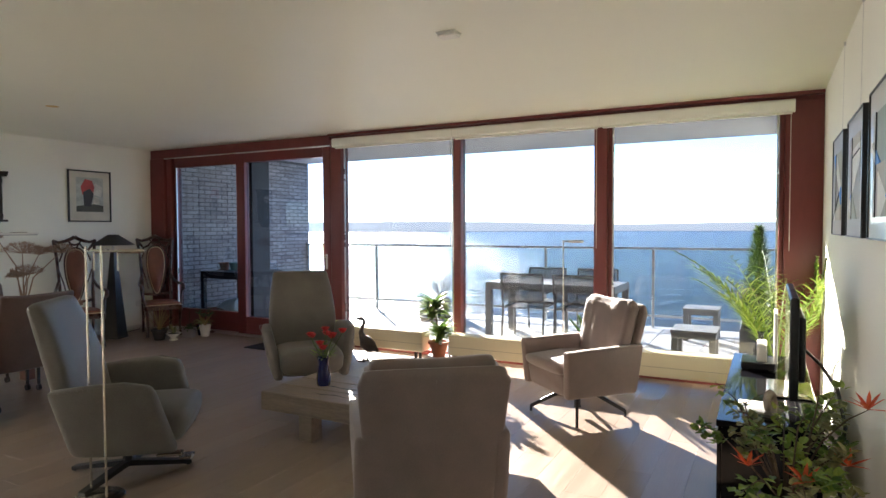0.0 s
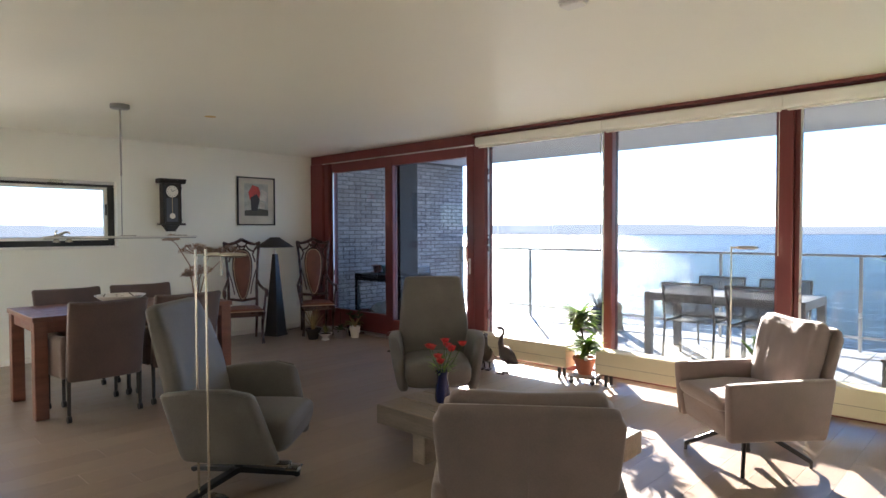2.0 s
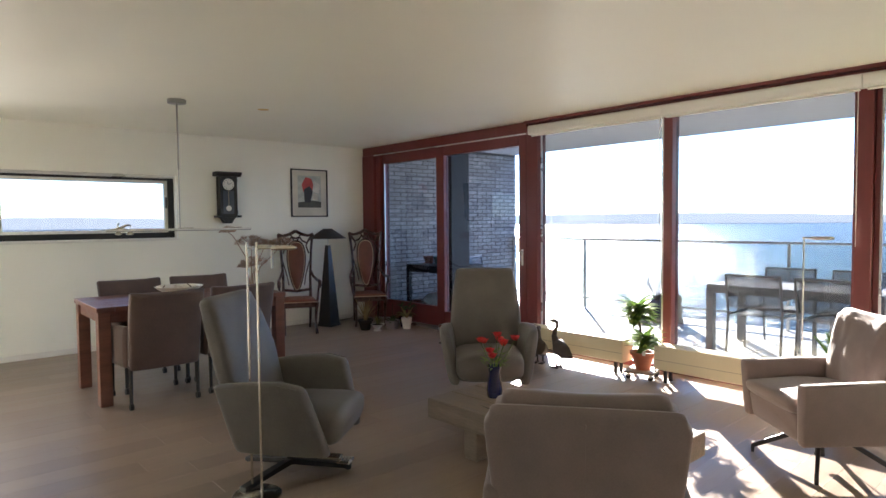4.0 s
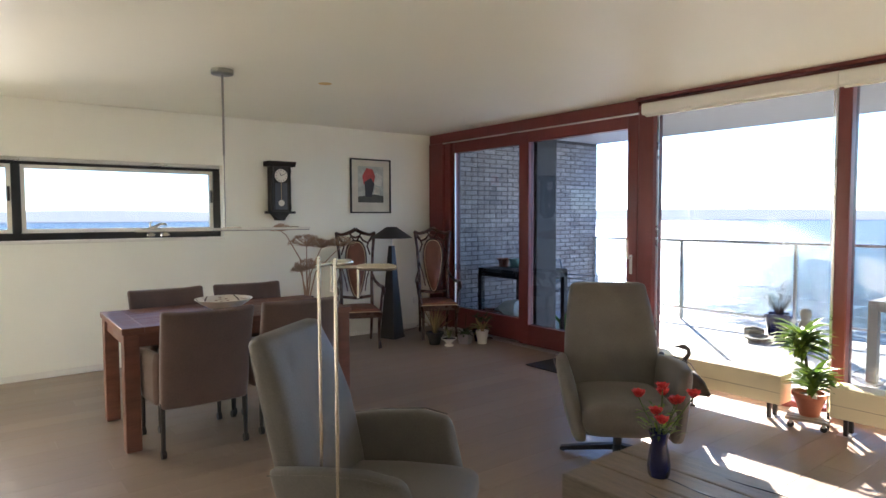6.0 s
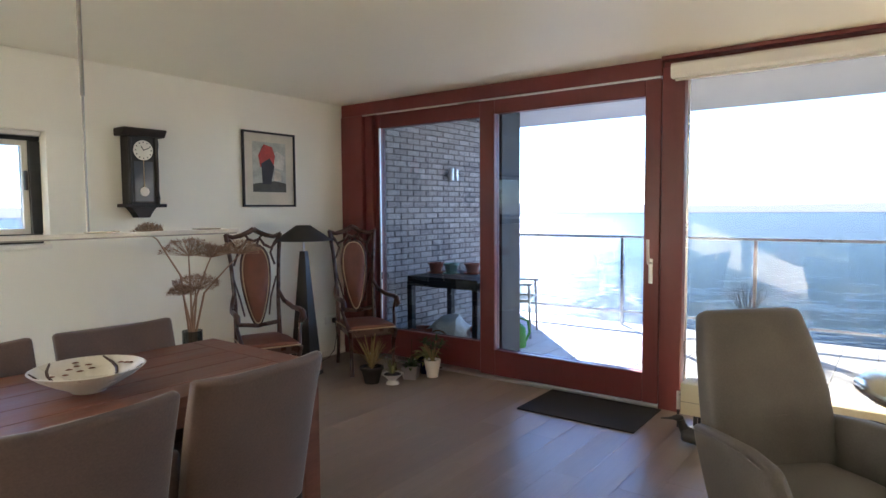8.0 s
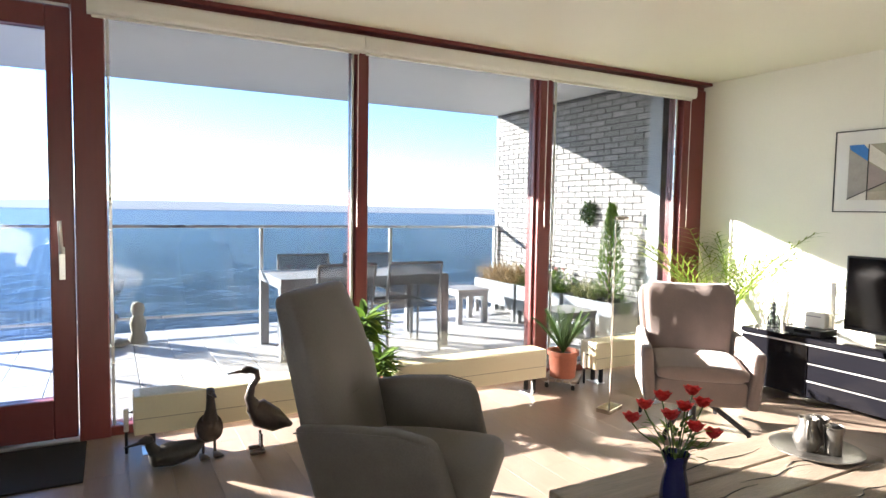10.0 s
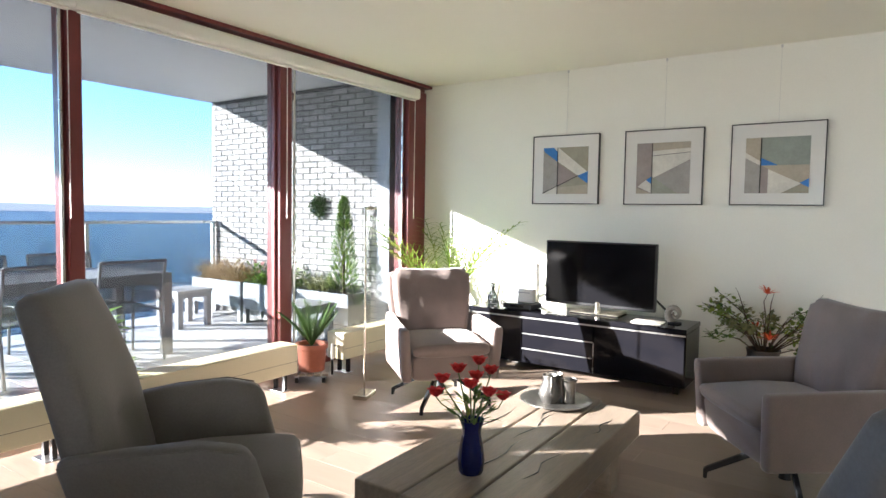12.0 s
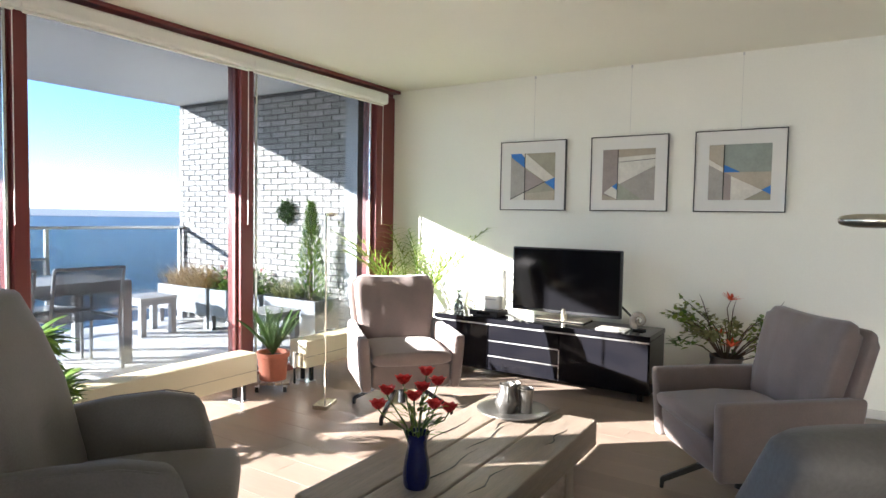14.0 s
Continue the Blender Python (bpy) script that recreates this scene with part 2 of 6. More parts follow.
def pad(bm, secs, e=4.0, n=28, r=0.03):
    """A cushion through sections (centre, half width vector, half height vector), with rounded ends."""
    secs = [tuple(Vector(q) for q in s) for s in secs]
    def ends(s, o, sign):
        d = (s[0] - o[0]).normalized()
        for k in (0.0, 0.3, 0.65) if sign < 0 else (0.65, 0.3, 0.0):
            w = math.sqrt(1 - (1 - k) ** 2)
            ku, kv = (max(0.05, 1 - r * (1 - w) / max(1e-6, v.length)) for v in s[1:])
            yield s[0] + d * r * (1 - k) - d * r, s[1] * ku, s[2] * kv
    full = list(ends(secs[0], secs[1], -1)) + [(secs[0][0] + (secs[1][0] - secs[0][0]).normalized() * r, secs[0][1], secs[0][2])] + secs[1:-1]
    full += [(secs[-1][0] + (secs[-2][0] - secs[-1][0]).normalized() * r, secs[-1][1], secs[-1][2])] + list(ends(secs[-1], secs[-2], 1))
    rings = []
    for c, u, v in full:
        ring = []
        for k in range(n):
            a = 2 * math.pi * (k + 0.5) / n
            x, y = math.cos(a), math.sin(a)
            ring.append(c + u * math.copysign(abs(x) ** (2 / e), x) + v * math.copysign(abs(y) ** (2 / e), y))
        rings.append(ring)
    return loft(bm, rings)


def leaf(bm, base, d, length, width, droop=0.3, seg=4, fold=0.25, tip=0.0):
    """One blade from base along d, bending down by droop."""
    d, p = Vector(d).normalized(), Vector(base)
    side = d.cross(Vector((0, 0, 1)))
    side = side.normalized() if side.length > 1e-3 else Vector((1, 0, 0))
    rows = []
    for i in range(seg + 1):
        t = i / seg
        w = width * (math.sin(math.pi * min(1, 0.12 + 0.88 * t)) ** 0.8 if not tip else (1 - t) ** tip) * 0.5 + 0.0004
        up = side.cross(d)
        rows.append((bm.verts.new(p - side * w + up * w * fold), bm.verts.new(p), bm.verts.new(p + side * w + up * w * fold)))
        p = p + d * length / seg
        d = (d - Vector((0, 0, droop / seg))).normalized()
    for a, b in zip(rows, rows[1:]):
        bm.faces.new((a[0], a[1], b[1], b[0])), bm.faces.new((a[1], a[2], b[2], b[1]))
    return p


def rnd(a, b):
    return random.uniform(a, b)
def island_mat(name, col, rough, rand):
    m = mat(name, col, rough, var=0.18, scale=14, fine=90, bump=0.4)
    t = m.node_tree
    sc = [n for n in t.nodes if n.type == "VECT_MATH"][0]
    g, q, p = t.nodes.new("ShaderNodeNewGeometry"), t.nodes.new("ShaderNodeMapRange"), t.nodes.new("ShaderNodeMath")
    q.inputs["To Min"].default_value, q.inputs["To Max"].default_value = 1 - rand, 1 + rand
    p.operation = "MULTIPLY"
    src = sc.inputs["Scale"].links[0].from_socket
    t.links.new(g.outputs["Random Per Island"], q.inputs["Value"])
    t.links.new(src, p.inputs[0]), t.links.new(q.outputs[0], p.inputs[1]), t.links.new(p.outputs[0], sc.inputs["Scale"])
    return m


def net_mat(name, col, clear):
    m = mat(name, col, 0.7, var=0.1, fine=400, bump=0.2)
    t = m.node_tree
    tr, mx = t.nodes.new("ShaderNodeBsdfTransparent"), t.nodes.new("ShaderNodeMixShader")
    mx.inputs[0].default_value = clear
    t.links.new(t.nodes["Principled BSDF"].outputs[0], mx.inputs[1]), t.links.new(tr.outputs[0], mx.inputs[2])
    t.links.new(mx.outputs[0], t.nodes["Material Output"].inputs[0])
    return m


M["mesh"] = net_mat("woven_mesh_fabric", (0.2, 0.205, 0.21), 0.48)
M["brickstuff"] = island_mat("grey_brickwork", (0.38, 0.37, 0.355), 0.85, 0.22)
# ---- the shell of the room ----
W, H, BACK = 8.18, 2.5, -7.4
floor = tagged(part("floor", B(-0.3, W + 0.3, BACK - 0.2, 0.12, -0.2, -0.006), "joint"), "grey-brown oak plank floor", "floor", kind="structure")
ceiling = tagged(part("ceiling", B(-0.3, W + 0.3, BACK - 0.2, 0.12, H, H + 0.25), "ceil"), "smooth cream painted ceiling", "ceiling", kind="structure")
WY0, WY1, WZ0, WZ1 = -6.4, -2.75, 1.24, 1.99
bm = bmesh.new()
box(bm, -0.3, 0, BACK, 0.12, -0.006, WZ0), box(bm, -0.3, 0, BACK, 0.12, WZ1, H)
box(bm, -0.3, 0, BACK, WY0, WZ0, WZ1), box(bm, -0.3, 0, WY1, 0.12, WZ0, WZ1)
wall_west = tagged(part("wall_west", bm, "wall"), "plain cream painted plaster wall", "wall", kind="structure")
wall_east = tagged(part("wall_east", B(W, W + 0.3, BACK, 0.12, -0.006, H), "wall"), "plain cream painted plaster wall", "wall", kind="structure")
wall_south = tagged(part("wall_south", B(-0.3, W + 0.3, BACK - 0.2, BACK, -0.006, H), "wall"), "plain cream painted plaster wall", "wall", kind="structure")
for x0, x1 in ((0, 0.014), (W - 0.014, W)):
    tagged(part("baseboard", B(x0, x1, BACK, -0.3 if x0 else -0.02, 0, 0.06, 0.004, 1), "white"), "low white painted baseboard", "baseboard", kind="structure")

# strip window in the west wall
win = thing("window_1", "long dark-framed strip window with white inner sash", "window", kind="structure")
FX0, FX1 = -0.2, -0.1
for a, b, c, d in ((WY0, WY1, WZ0, WZ0 + 0.07), (WY0, WY1, WZ1 - 0.06, WZ1)):
    part("window_frame", B(FX0, FX1, a, b, c, d, 0.006, 1), "dark", win)
for y in (WY0, -4.58, WY1 - 0.07):
    part("window_frame", B(FX0, FX1, y, y + 0.07, WZ0 + 0.07, WZ1 - 0.06, 0.006, 1), "dark", win)
for y0, y1 in ((WY0 + 0.07, -4.58), (-4.51, WY1 - 0.07)):
    bm = bmesh.new()
    z0, z1, k = WZ0 + 0.07, WZ1 - 0.06, 0.035
    box(bm, -0.17, -0.12, y0, y1, z0, z0 + k), box(bm, -0.17, -0.12, y0, y1, z1 - k, z1)
    box(bm, -0.17, -0.12, y0, y0 + k, z0 + k, z1 - k), box(bm, -0.17, -0.12, y1 - k, y1, z0 + k, z1 - k)
    part("sash", bm, "white", win, "white sash")
    part("pane", B(-0.15, -0.144, y0 + k, y1 - k, z0 + k, z1 - k), "glass", win)
    part("window_handle", B(-0.12, -0.095, y1 - 0.03, y1 - 0.01, 1.6, 1.73, 0.004, 1), "black", win)
part("window_sill", B(-0.1, 0.03, WY0, WY1, WZ0 - 0.025, WZ0 - 0.001 + 0.006, 0.005, 1), "white", win)
part("blind_rail", B(-0.08, -0.03, WY0 + 0.02, WY1 - 0.02, WZ1 - 0.035, WZ1 - 0.002, 0.004, 1), "alu", win)

# facade: sliding door at the west end, three tall windows
fac = thing("window_2", "red-brown timber window wall with three tall panes", "window", kind="structure")
def fr(x0, x1, z0, z1, y0=-0.03, y1=0.1, bev=0.006, p=None, name="window_frame"):
    return part(name, B(x0, x1, y0, y1, z0, z1, bev, 1), "red", p or fac)
fr(3.19, W, 2.44, H, -0.02), fr(3.19, W, 0.0, 0.055, -0.03)
fr(3.19, 3.345, 0.0, 2.44, -0.05)
fr(3.2, W - 0.004, 2.472, H - 0.001, -0.112, -0.021, 0.002, name="head_trim")
fr(4.81, 4.895, 0.055, 2.44, -0.03), fr(4.795, 4.81, 0.055, 2.44, 0.0)
fr(6.32, 6.435, 0.055, 2.44, -0.03), fr(6.435, 6.475, 0.055, 2.44, 0.01), fr(6.3, 6.32, 0.055, 2.44, 0.01)
fr(7.9, W, 0.055, 2.44, -0.04), fr(7.86, 7.9, 0.055, 2.44, 0.01)
for x in (3.36, 4.79, 6.485, 7.85):
    part("cover_strip", B(x - 0.008, x + 0.008, -0.004, 0.006, 0.055, 2.36), "alu", fac, "thin silver edge strip")
for x0, x1 in ((3.345, 4.795), (4.895, 6.3), (6.475, 7.86)):
    part("pane", B(x0, x1, 0.04, 0.048, 0.055, 2.44), "glass", fac)
door = thing("door_1", "red-brown timber sliding door with large glass panes", "door", kind="structure")
def dr(*a, name="door_frame", **k):
    return fr(*a, p=door, name=name, **k)
dr(0, 3.19, 2.38, H, -0.05), dr(0, 0.29, 0, 2.38, -0.06), dr(0.29, 0.39, 0, 2.38, -0.02), dr(0.39, 0.46, 0.0, 2.38, 0.02)
dr(0.46, 1.655, 2.245, 2.38, 0.02), dr(0.46, 1.655, 0.03, 0.29, 0.02)
part("door_track", B(0.3, 3.18, -0.062, -0.05, 2.365, 2.378), "alu", door, "silver track strip")
part("door_threshold", B(0.3, 3.19, -0.07, 0.1, 0.0, 0.025, 0.004, 1), "alu", door, "silver threshold")
part("pane", B(0.46, 1.655, 0.05, 0.058, 0.29, 2.245), "dglass", door)
part("cover_strip", B(0.452, 0.468, 0.004, 0.02, 0.29, 2.245), "alu", door, "thin silver edge strip")
dr(1.655, 1.8, 0.03, 2.365, -0.045, 0.045, name="door_stile"), dr(3.07, 3.185, 0.03, 2.365, -0.045, 0.045, name="door_stile")
dr(1.8, 3.07, 2.25, 2.365, -0.045, 0.045, name="door_rail"), dr(1.8, 3.07, 0.03, 0.25, -0.045, 0.045, name="door_rail")
part("pane", B(1.8, 3.07, -0.004, 0.004, 0.25, 2.25), "dglass", door)
part("outer_post", B(1.66, 1.79, 0.1, 0.42, 0.0, 2.42, 0.005, 1), "outer", door, "dark grey outer post")
hd = part("handle_plate", B(3.11, 3.14, -0.053, -0.045, 0.91, 1.09, 0.003, 1), "alu", door, "brushed steel handle plate")
bm = tube(bmesh.new(), [(3.125, -0.05, 1.06), (3.125, -0.1, 1.06), (3.125, -0.105, 1.08), (3.12, -0.105, 1.23)], 0.011)
part("lever", bm, "alu", hd, smooth=50)

# roller blind cassettes
for x0, x1 in ((3.265, 4.83), (4.834, 6.375), (6.379, 7.97)):
    b = thing("roller_blind", "white roller blind cassette, rolled up under the ceiling", "blind", pose(x0, 0, 0), "blinds along the windows")
    L_ = x1 - x0
    part("cassette", prism(bmesh.new(), [(-0.1, 2.343), (-0.112, 2.35), (-0.118, 2.365), (-0.118, 2.425), (-0.112, 2.438), (-0.1, 2.444), (-0.032, 2.444), (-0.032, 2.343)], "x", 0, L_), "fabric", b)
    part("bottom_bar", B(0.02, L_ - 0.02, -0.085, -0.06, 2.326, 2.342, 0.004, 1), "white", b)
    part("cord", tube(bmesh.new(), [(L_ - 0.03, -0.08, 2.345), (L_ - 0.03, -0.075, 1.2)], 0.003, 5), "white", b)

# ---- balcony and beyond ----
deck = tagged(part("balcony_floor", B(-0.4, W + 0.3, 0.12, 3.15, -0.3, -0.012), "mortar"), "pale grey tiled balcony floor", "balcony floor", kind="structure")
soffit = tagged(part("balcony_ceiling", B(-0.6, W + 0.5, 0.12, 3.1, 2.58, 2.85), "concrete"), "pale grey concrete balcony soffit", "ceiling", kind="structure")
part("facade_lintel", B(-0.3, W + 0.3, 0.1, 0.14, 2.5, 2.62), "concrete", soffit)
balcony_west = tagged(part("balcony_wall_west", B(-0.5, 0.235, 0.12, 3.08, -0.28, 2.58), "mortar"), "grey brick balcony side wall", "wall", kind="structure")
balcony_east = tagged(part("balcony_wall_east", B(7.95, 8.6, 0.12, 3.08, -0.28, 2.58), "mortar"), "pale grey brick balcony side wall", "wall", kind="structure")
part("end_post", B(7.86, 7.95, 0.16, 0.32, -0.02, 2.56, 0.004, 1), "greymetal", balcony_east, "grey metal post")
rail = thing("balcony_railing", "grey metal railing with clear glass panels", "railing")
for x in (0.28, 1.785, 3.288, 4.832, 6.381, 7.9):
    part("post", B(x - 0.018, x + 0.018, 2.99, 3.04, -0.03, 1.09, 0.004, 1), "alu", rail)
part("top_rail", B(0.24, 7.94, 2.975, 3.055, 1.085, 1.12, 0.01, 2), "alu", rail)
part("bottom_rail", B(0.24, 7.94, 3.0, 3.03, 0.15, 0.18, 0.005, 1), "alu", rail)
for a, b in ((0.3, 1.76), (1.81, 3.26), (3.31, 4.81), (4.855, 6.36), (6.4, 7.88)):
    part("pane", B(a, b, 3.012, 3.02, 0.18, 1.085), "rglass", rail)

def disc(r, z, n=64):
    bm = bmesh.new()
    bm.faces.new([bm.verts.new((r * math.cos(2 * math.pi * k / n), r * math.sin(2 * math.pi * k / n), z)) for k in range(n)])
    return bm


seam = bpy.data.materials.new("sea_water")
seam.use_nodes = True
t_ = seam.node_tree
t_.nodes.remove(t_.nodes["Principled BSDF"])
tc_, n1, n2, ad_, bp_ = (t_.nodes.new("ShaderNode" + k) for k in ("TexCoord", "TexNoise", "TexNoise", "Math", "Bump"))
n1.inputs["Scale"].default_value, n2.inputs["Scale"].default_value = 0.12, 0.7
n1.inputs["Detail"].default_value, n2.inputs["Detail"].default_value = 4, 5
ad_.operation = "ADD"
rp_ = t_.nodes.new("ShaderNodeMapping")
rp_.inputs["Scale"].default_value = (0.55, 1.2, 1.0)
t_.links.new(tc_.outputs["Object"], rp_.inputs[0])
bp_.inputs["Strength"].default_value, bp_.inputs["Distance"].default_value = 1.0, 1.6
t_.links.new(tc_.outputs["Object"], n1.inputs["Vector"]), t_.links.new(rp_.outputs[0], n2.inputs["Vector"])
t_.links.new(n1.outputs[0], ad_.inputs[0]), t_.links.new(n2.outputs[0], ad_.inputs[1])
t_.links.new(ad_.outputs[0], bp_.inputs["Height"])
# light and dark wave facets are also put into the diffuse colour
mr_, sc_ = t_.nodes.new("ShaderNodeMapRange"), t_.nodes.new("ShaderNodeVectorMath")
sc_.operation, sc_.inputs[0].default_value = "SCALE", (0.023, 0.036, 0.055)
mr_.inputs["From Min"].default_value, mr_.inputs["From Max"].default_value = 0.82, 1.2
mr_.inputs["To Min"].default_value, mr_.inputs["To Max"].default_value = 0.2, 2.6
t_.links.new(ad_.outputs[0], mr_.inputs[0]), t_.links.new(mr_.outputs[0], sc_.inputs["Scale"])
df_, gs_, mx_, fn_, lim_ = (t_.nodes.new("ShaderNode" + k) for k in ("BsdfDiffuse", "BsdfGlossy", "MixShader", "Fresnel", "Math"))
fn_.inputs["IOR"].default_value = 1.3
gs_.inputs["Roughness"].default_value = 0.2
lim_.operation, lim_.inputs[1].default_value = "MULTIPLY", 0.5
t_.links.new(sc_.outputs[0], df_.inputs["Color"]), t_.links.new(bp_.outputs[0], df_.inputs["Normal"])
t_.links.new(bp_.outputs[0], gs_.inputs["Normal"]), t_.links.new(fn_.outputs[0], lim_.inputs[0])
t_.links.new(lim_.outputs[0], mx_.inputs[0]), t_.links.new(df_.outputs[0], mx_.inputs[1]), t_.links.new(gs_.outputs[0], mx_.inputs[2])
t_.links.new(mx_.outputs[0], t_.nodes["Material Output"].inputs[0])
sea = tagged(part("water", disc(4800, -15), seam), "rippled blue sea water", "sea", kind="structure")
M["shore"] = mat("glowing_haze_shore", (0.2, 0.24, 0.27), 0.9, var=0.1, scale=0.004, fine=0.05, bump=0)
# added emission imitates distance haze on the shore's unlit side
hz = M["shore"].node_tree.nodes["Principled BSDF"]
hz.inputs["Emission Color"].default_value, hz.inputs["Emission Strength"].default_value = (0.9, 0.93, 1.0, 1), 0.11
bm = bmesh.new()
vs = []
for k in range(361):
    a = radians(k)
    top = 17 + 26 * max(0, noise.noise((math.cos(a) * 3 + 5, math.sin(a) * 3, 2)) * 0.6 + 0.55 + 0.5 * math.sin(a - radians(70)) * 0) * (0.35 + 0.65 / (1 + math.exp(-(k - 78) / 6))) + 2.0 * noise.noise((k * 0.9, 0, 0))
    r = 2350
    vs.append((bm.verts.new((r * math.cos(a), r * math.sin(a), -15.2)), bm.verts.new((r * math.cos(a), r * math.sin(a), -15 + top)), bm.verts.new((r * 1.03 * math.cos(a), r * 1.03 * math.sin(a), -15.2))))
for p, q in zip(vs, vs[1:]):
    bm.faces.new((p[0], q[0], q[1], p[1])), bm.faces.new((p[1], q[1], q[2], p[2]))
tagged(part("backdrop", bm, "shore"), "low wooded far shore across the water, with a glow for haze", "shore", kind="structure")
# ---- lounge ----
def star_base(p, angles, r, flat, z0, label):
    b = part("column", lathe(bmesh.new(), [(0.03, 0.05), (0.026, 0.07), (0.024, z0), (0.05, z0 + 0.012)], 16), "dark", p, label, 40)
    for a in angles:
        bm = bmesh.new()
        if flat:
            prism(bm, [(0.0, 0.05), (0.0, 0.085), (r * 0.5, 0.06), (r, 0.032), (r, 0.012), (r * 0.93, 0.004), (r * 0.9, 0.02)], "y", -0.024, 0.024, 0.004, 1)
        else:
            prism(bm, [(0.0, z0 - 0.025), (0.0, z0 + 0.005), (0.06, z0 + 0.005), (r - 0.01, 0.055), (r, 0.045), (r, 0.0), (r - 0.018, 0.0), (r - 0.018, 0.035), (0.06, z0 - 0.025)], "y", -0.011, 0.011, 0.003, 1)
        bmesh.ops.transform(bm, matrix=pose(0, 0, 0, 0, 0, a), verts=bm.verts)
        part("base_leg", bm, "dark", p)


def high_chair(name, m, label, angles, turn):
    c = thing(name, label, "armchair", m, "lounge chairs round the coffee table")
    bm = pad(bmesh.new(), [((-0.15, 0, 0.24), (0, 0.27, 0), (0.05, 0, 0.02)), ((-0.2, 0, 0.42), (0, 0.29, 0), (0.066, 0, 0.014)), ((-0.232, 0, 0.56), (0, 0.29, 0), (0.066, 0, 0.014)),
        ((-0.262, 0, 0.68), (0, 0.284, 0), (0.066, 0, 0.016)), ((-0.32, 0, 0.86), (0, 0.264, 0), (0.06, 0, 0.016)), ((-0.38, 0, 1.015), (0, 0.242, 0), (0.05, 0, 0.014))], 4.6, 36, 0.04)
    bmesh.ops.subdivide_edges(bm, edges=[e for e in bm.edges if e.calc_length() > 0.04], cuts=2, use_grid_fill=True)
    for v in bm.verts:
        if v.co.x > -0.05 - 0.31 * v.co.z:
            tuck = math.exp(-(v.co.y / 0.085) ** 2 - ((v.co.z - 0.6) / 0.022) ** 2)
            valley = math.exp(-(v.co.y / 0.11) ** 2) * max(0.0, 1 - abs(v.co.z - 0.55) / 0.3)
            v.co.x -= 0.022 * tuck + 0.016 * valley - 0.004 * noise.noise(Vector((v.co.y * 7, v.co.z * 5, 1.7)))
    part("backrest", bm, "greyleather", c, smooth=60)
    part("seam", tube(bmesh.new(), [(-0.19, -0.08, 0.608), (-0.198, -0.03, 0.602), (-0.198, 0.03, 0.602), (-0.19, 0.08, 0.608)], [0.001, 0.003, 0.003, 0.001], 6), "greyleather", c)
    for s in (-1, 1):
        part("armrest", pad(bmesh.new(), [((-0.25, s * 0.275, 0.385), (0, 0.036, 0), (-0.05, s * 0.02, 0.185)), ((-0.06, s * 0.292, 0.395), (0, 0.044, 0), (-0.035, s * 0.036, 0.2)),
             ((0.12, s * 0.3, 0.4), (0, 0.047, 0), (-0.03, s * 0.042, 0.205)), ((0.285, s * 0.3, 0.39), (0, 0.044, 0), (-0.055, s * 0.04, 0.195))], 4.2, 32, 0.045), "greyleather", c, smooth=60)
        part("piping", tube(bmesh.new(), [(-0.27, s * 0.348, 0.56), (-0.08, s * 0.374, 0.588), (0.1, s * 0.389, 0.598), (0.2, s * 0.386, 0.578)], 0.003, 6), "greyleather", c, smooth=60)
    part("seat_shell", pad(bmesh.new(), [((-0.22, 0, 0.26), (0, 0.25, 0), (0, 0, 0.07)), ((0.0, 0, 0.25), (0, 0.262, 0), (0, 0, 0.07)), ((0.27, 0, 0.262), (0, 0.26, 0), (0.0, 0, 0.062))], 3.5, 28, 0.05), "greyleather", c, smooth=60)
    part("seat_cushion", pad(bmesh.new(), [((-0.2, 0, 0.35), (0, 0.25, 0), (0, 0, 0.07)), ((0.05, 0, 0.358), (0, 0.254, 0), (0, 0, 0.078)), ((0.24, 0, 0.345), (0, 0.254, 0), (0.02, 0, 0.095)), ((0.37, 0, 0.318), (0, 0.252, 0), (0.03, 0, 0.105))], 3.6, 32, 0.06), "greyleather", c, smooth=60)
    star_base(c, [a - turn for a in angles], 0.34, True, 0.2, "black steel column")
    bm = box(bmesh.new(), 0.16, 0.3, -0.03, 0.03, 0.09, 0.11, 0.006, 1)
    box(bm, 0.28, 0.36, -0.045, 0.045, 0.075, 0.09, 0.006, 1)
    part("foot_lever", bm, "chrome", c, "polished metal foot lever")
    return c


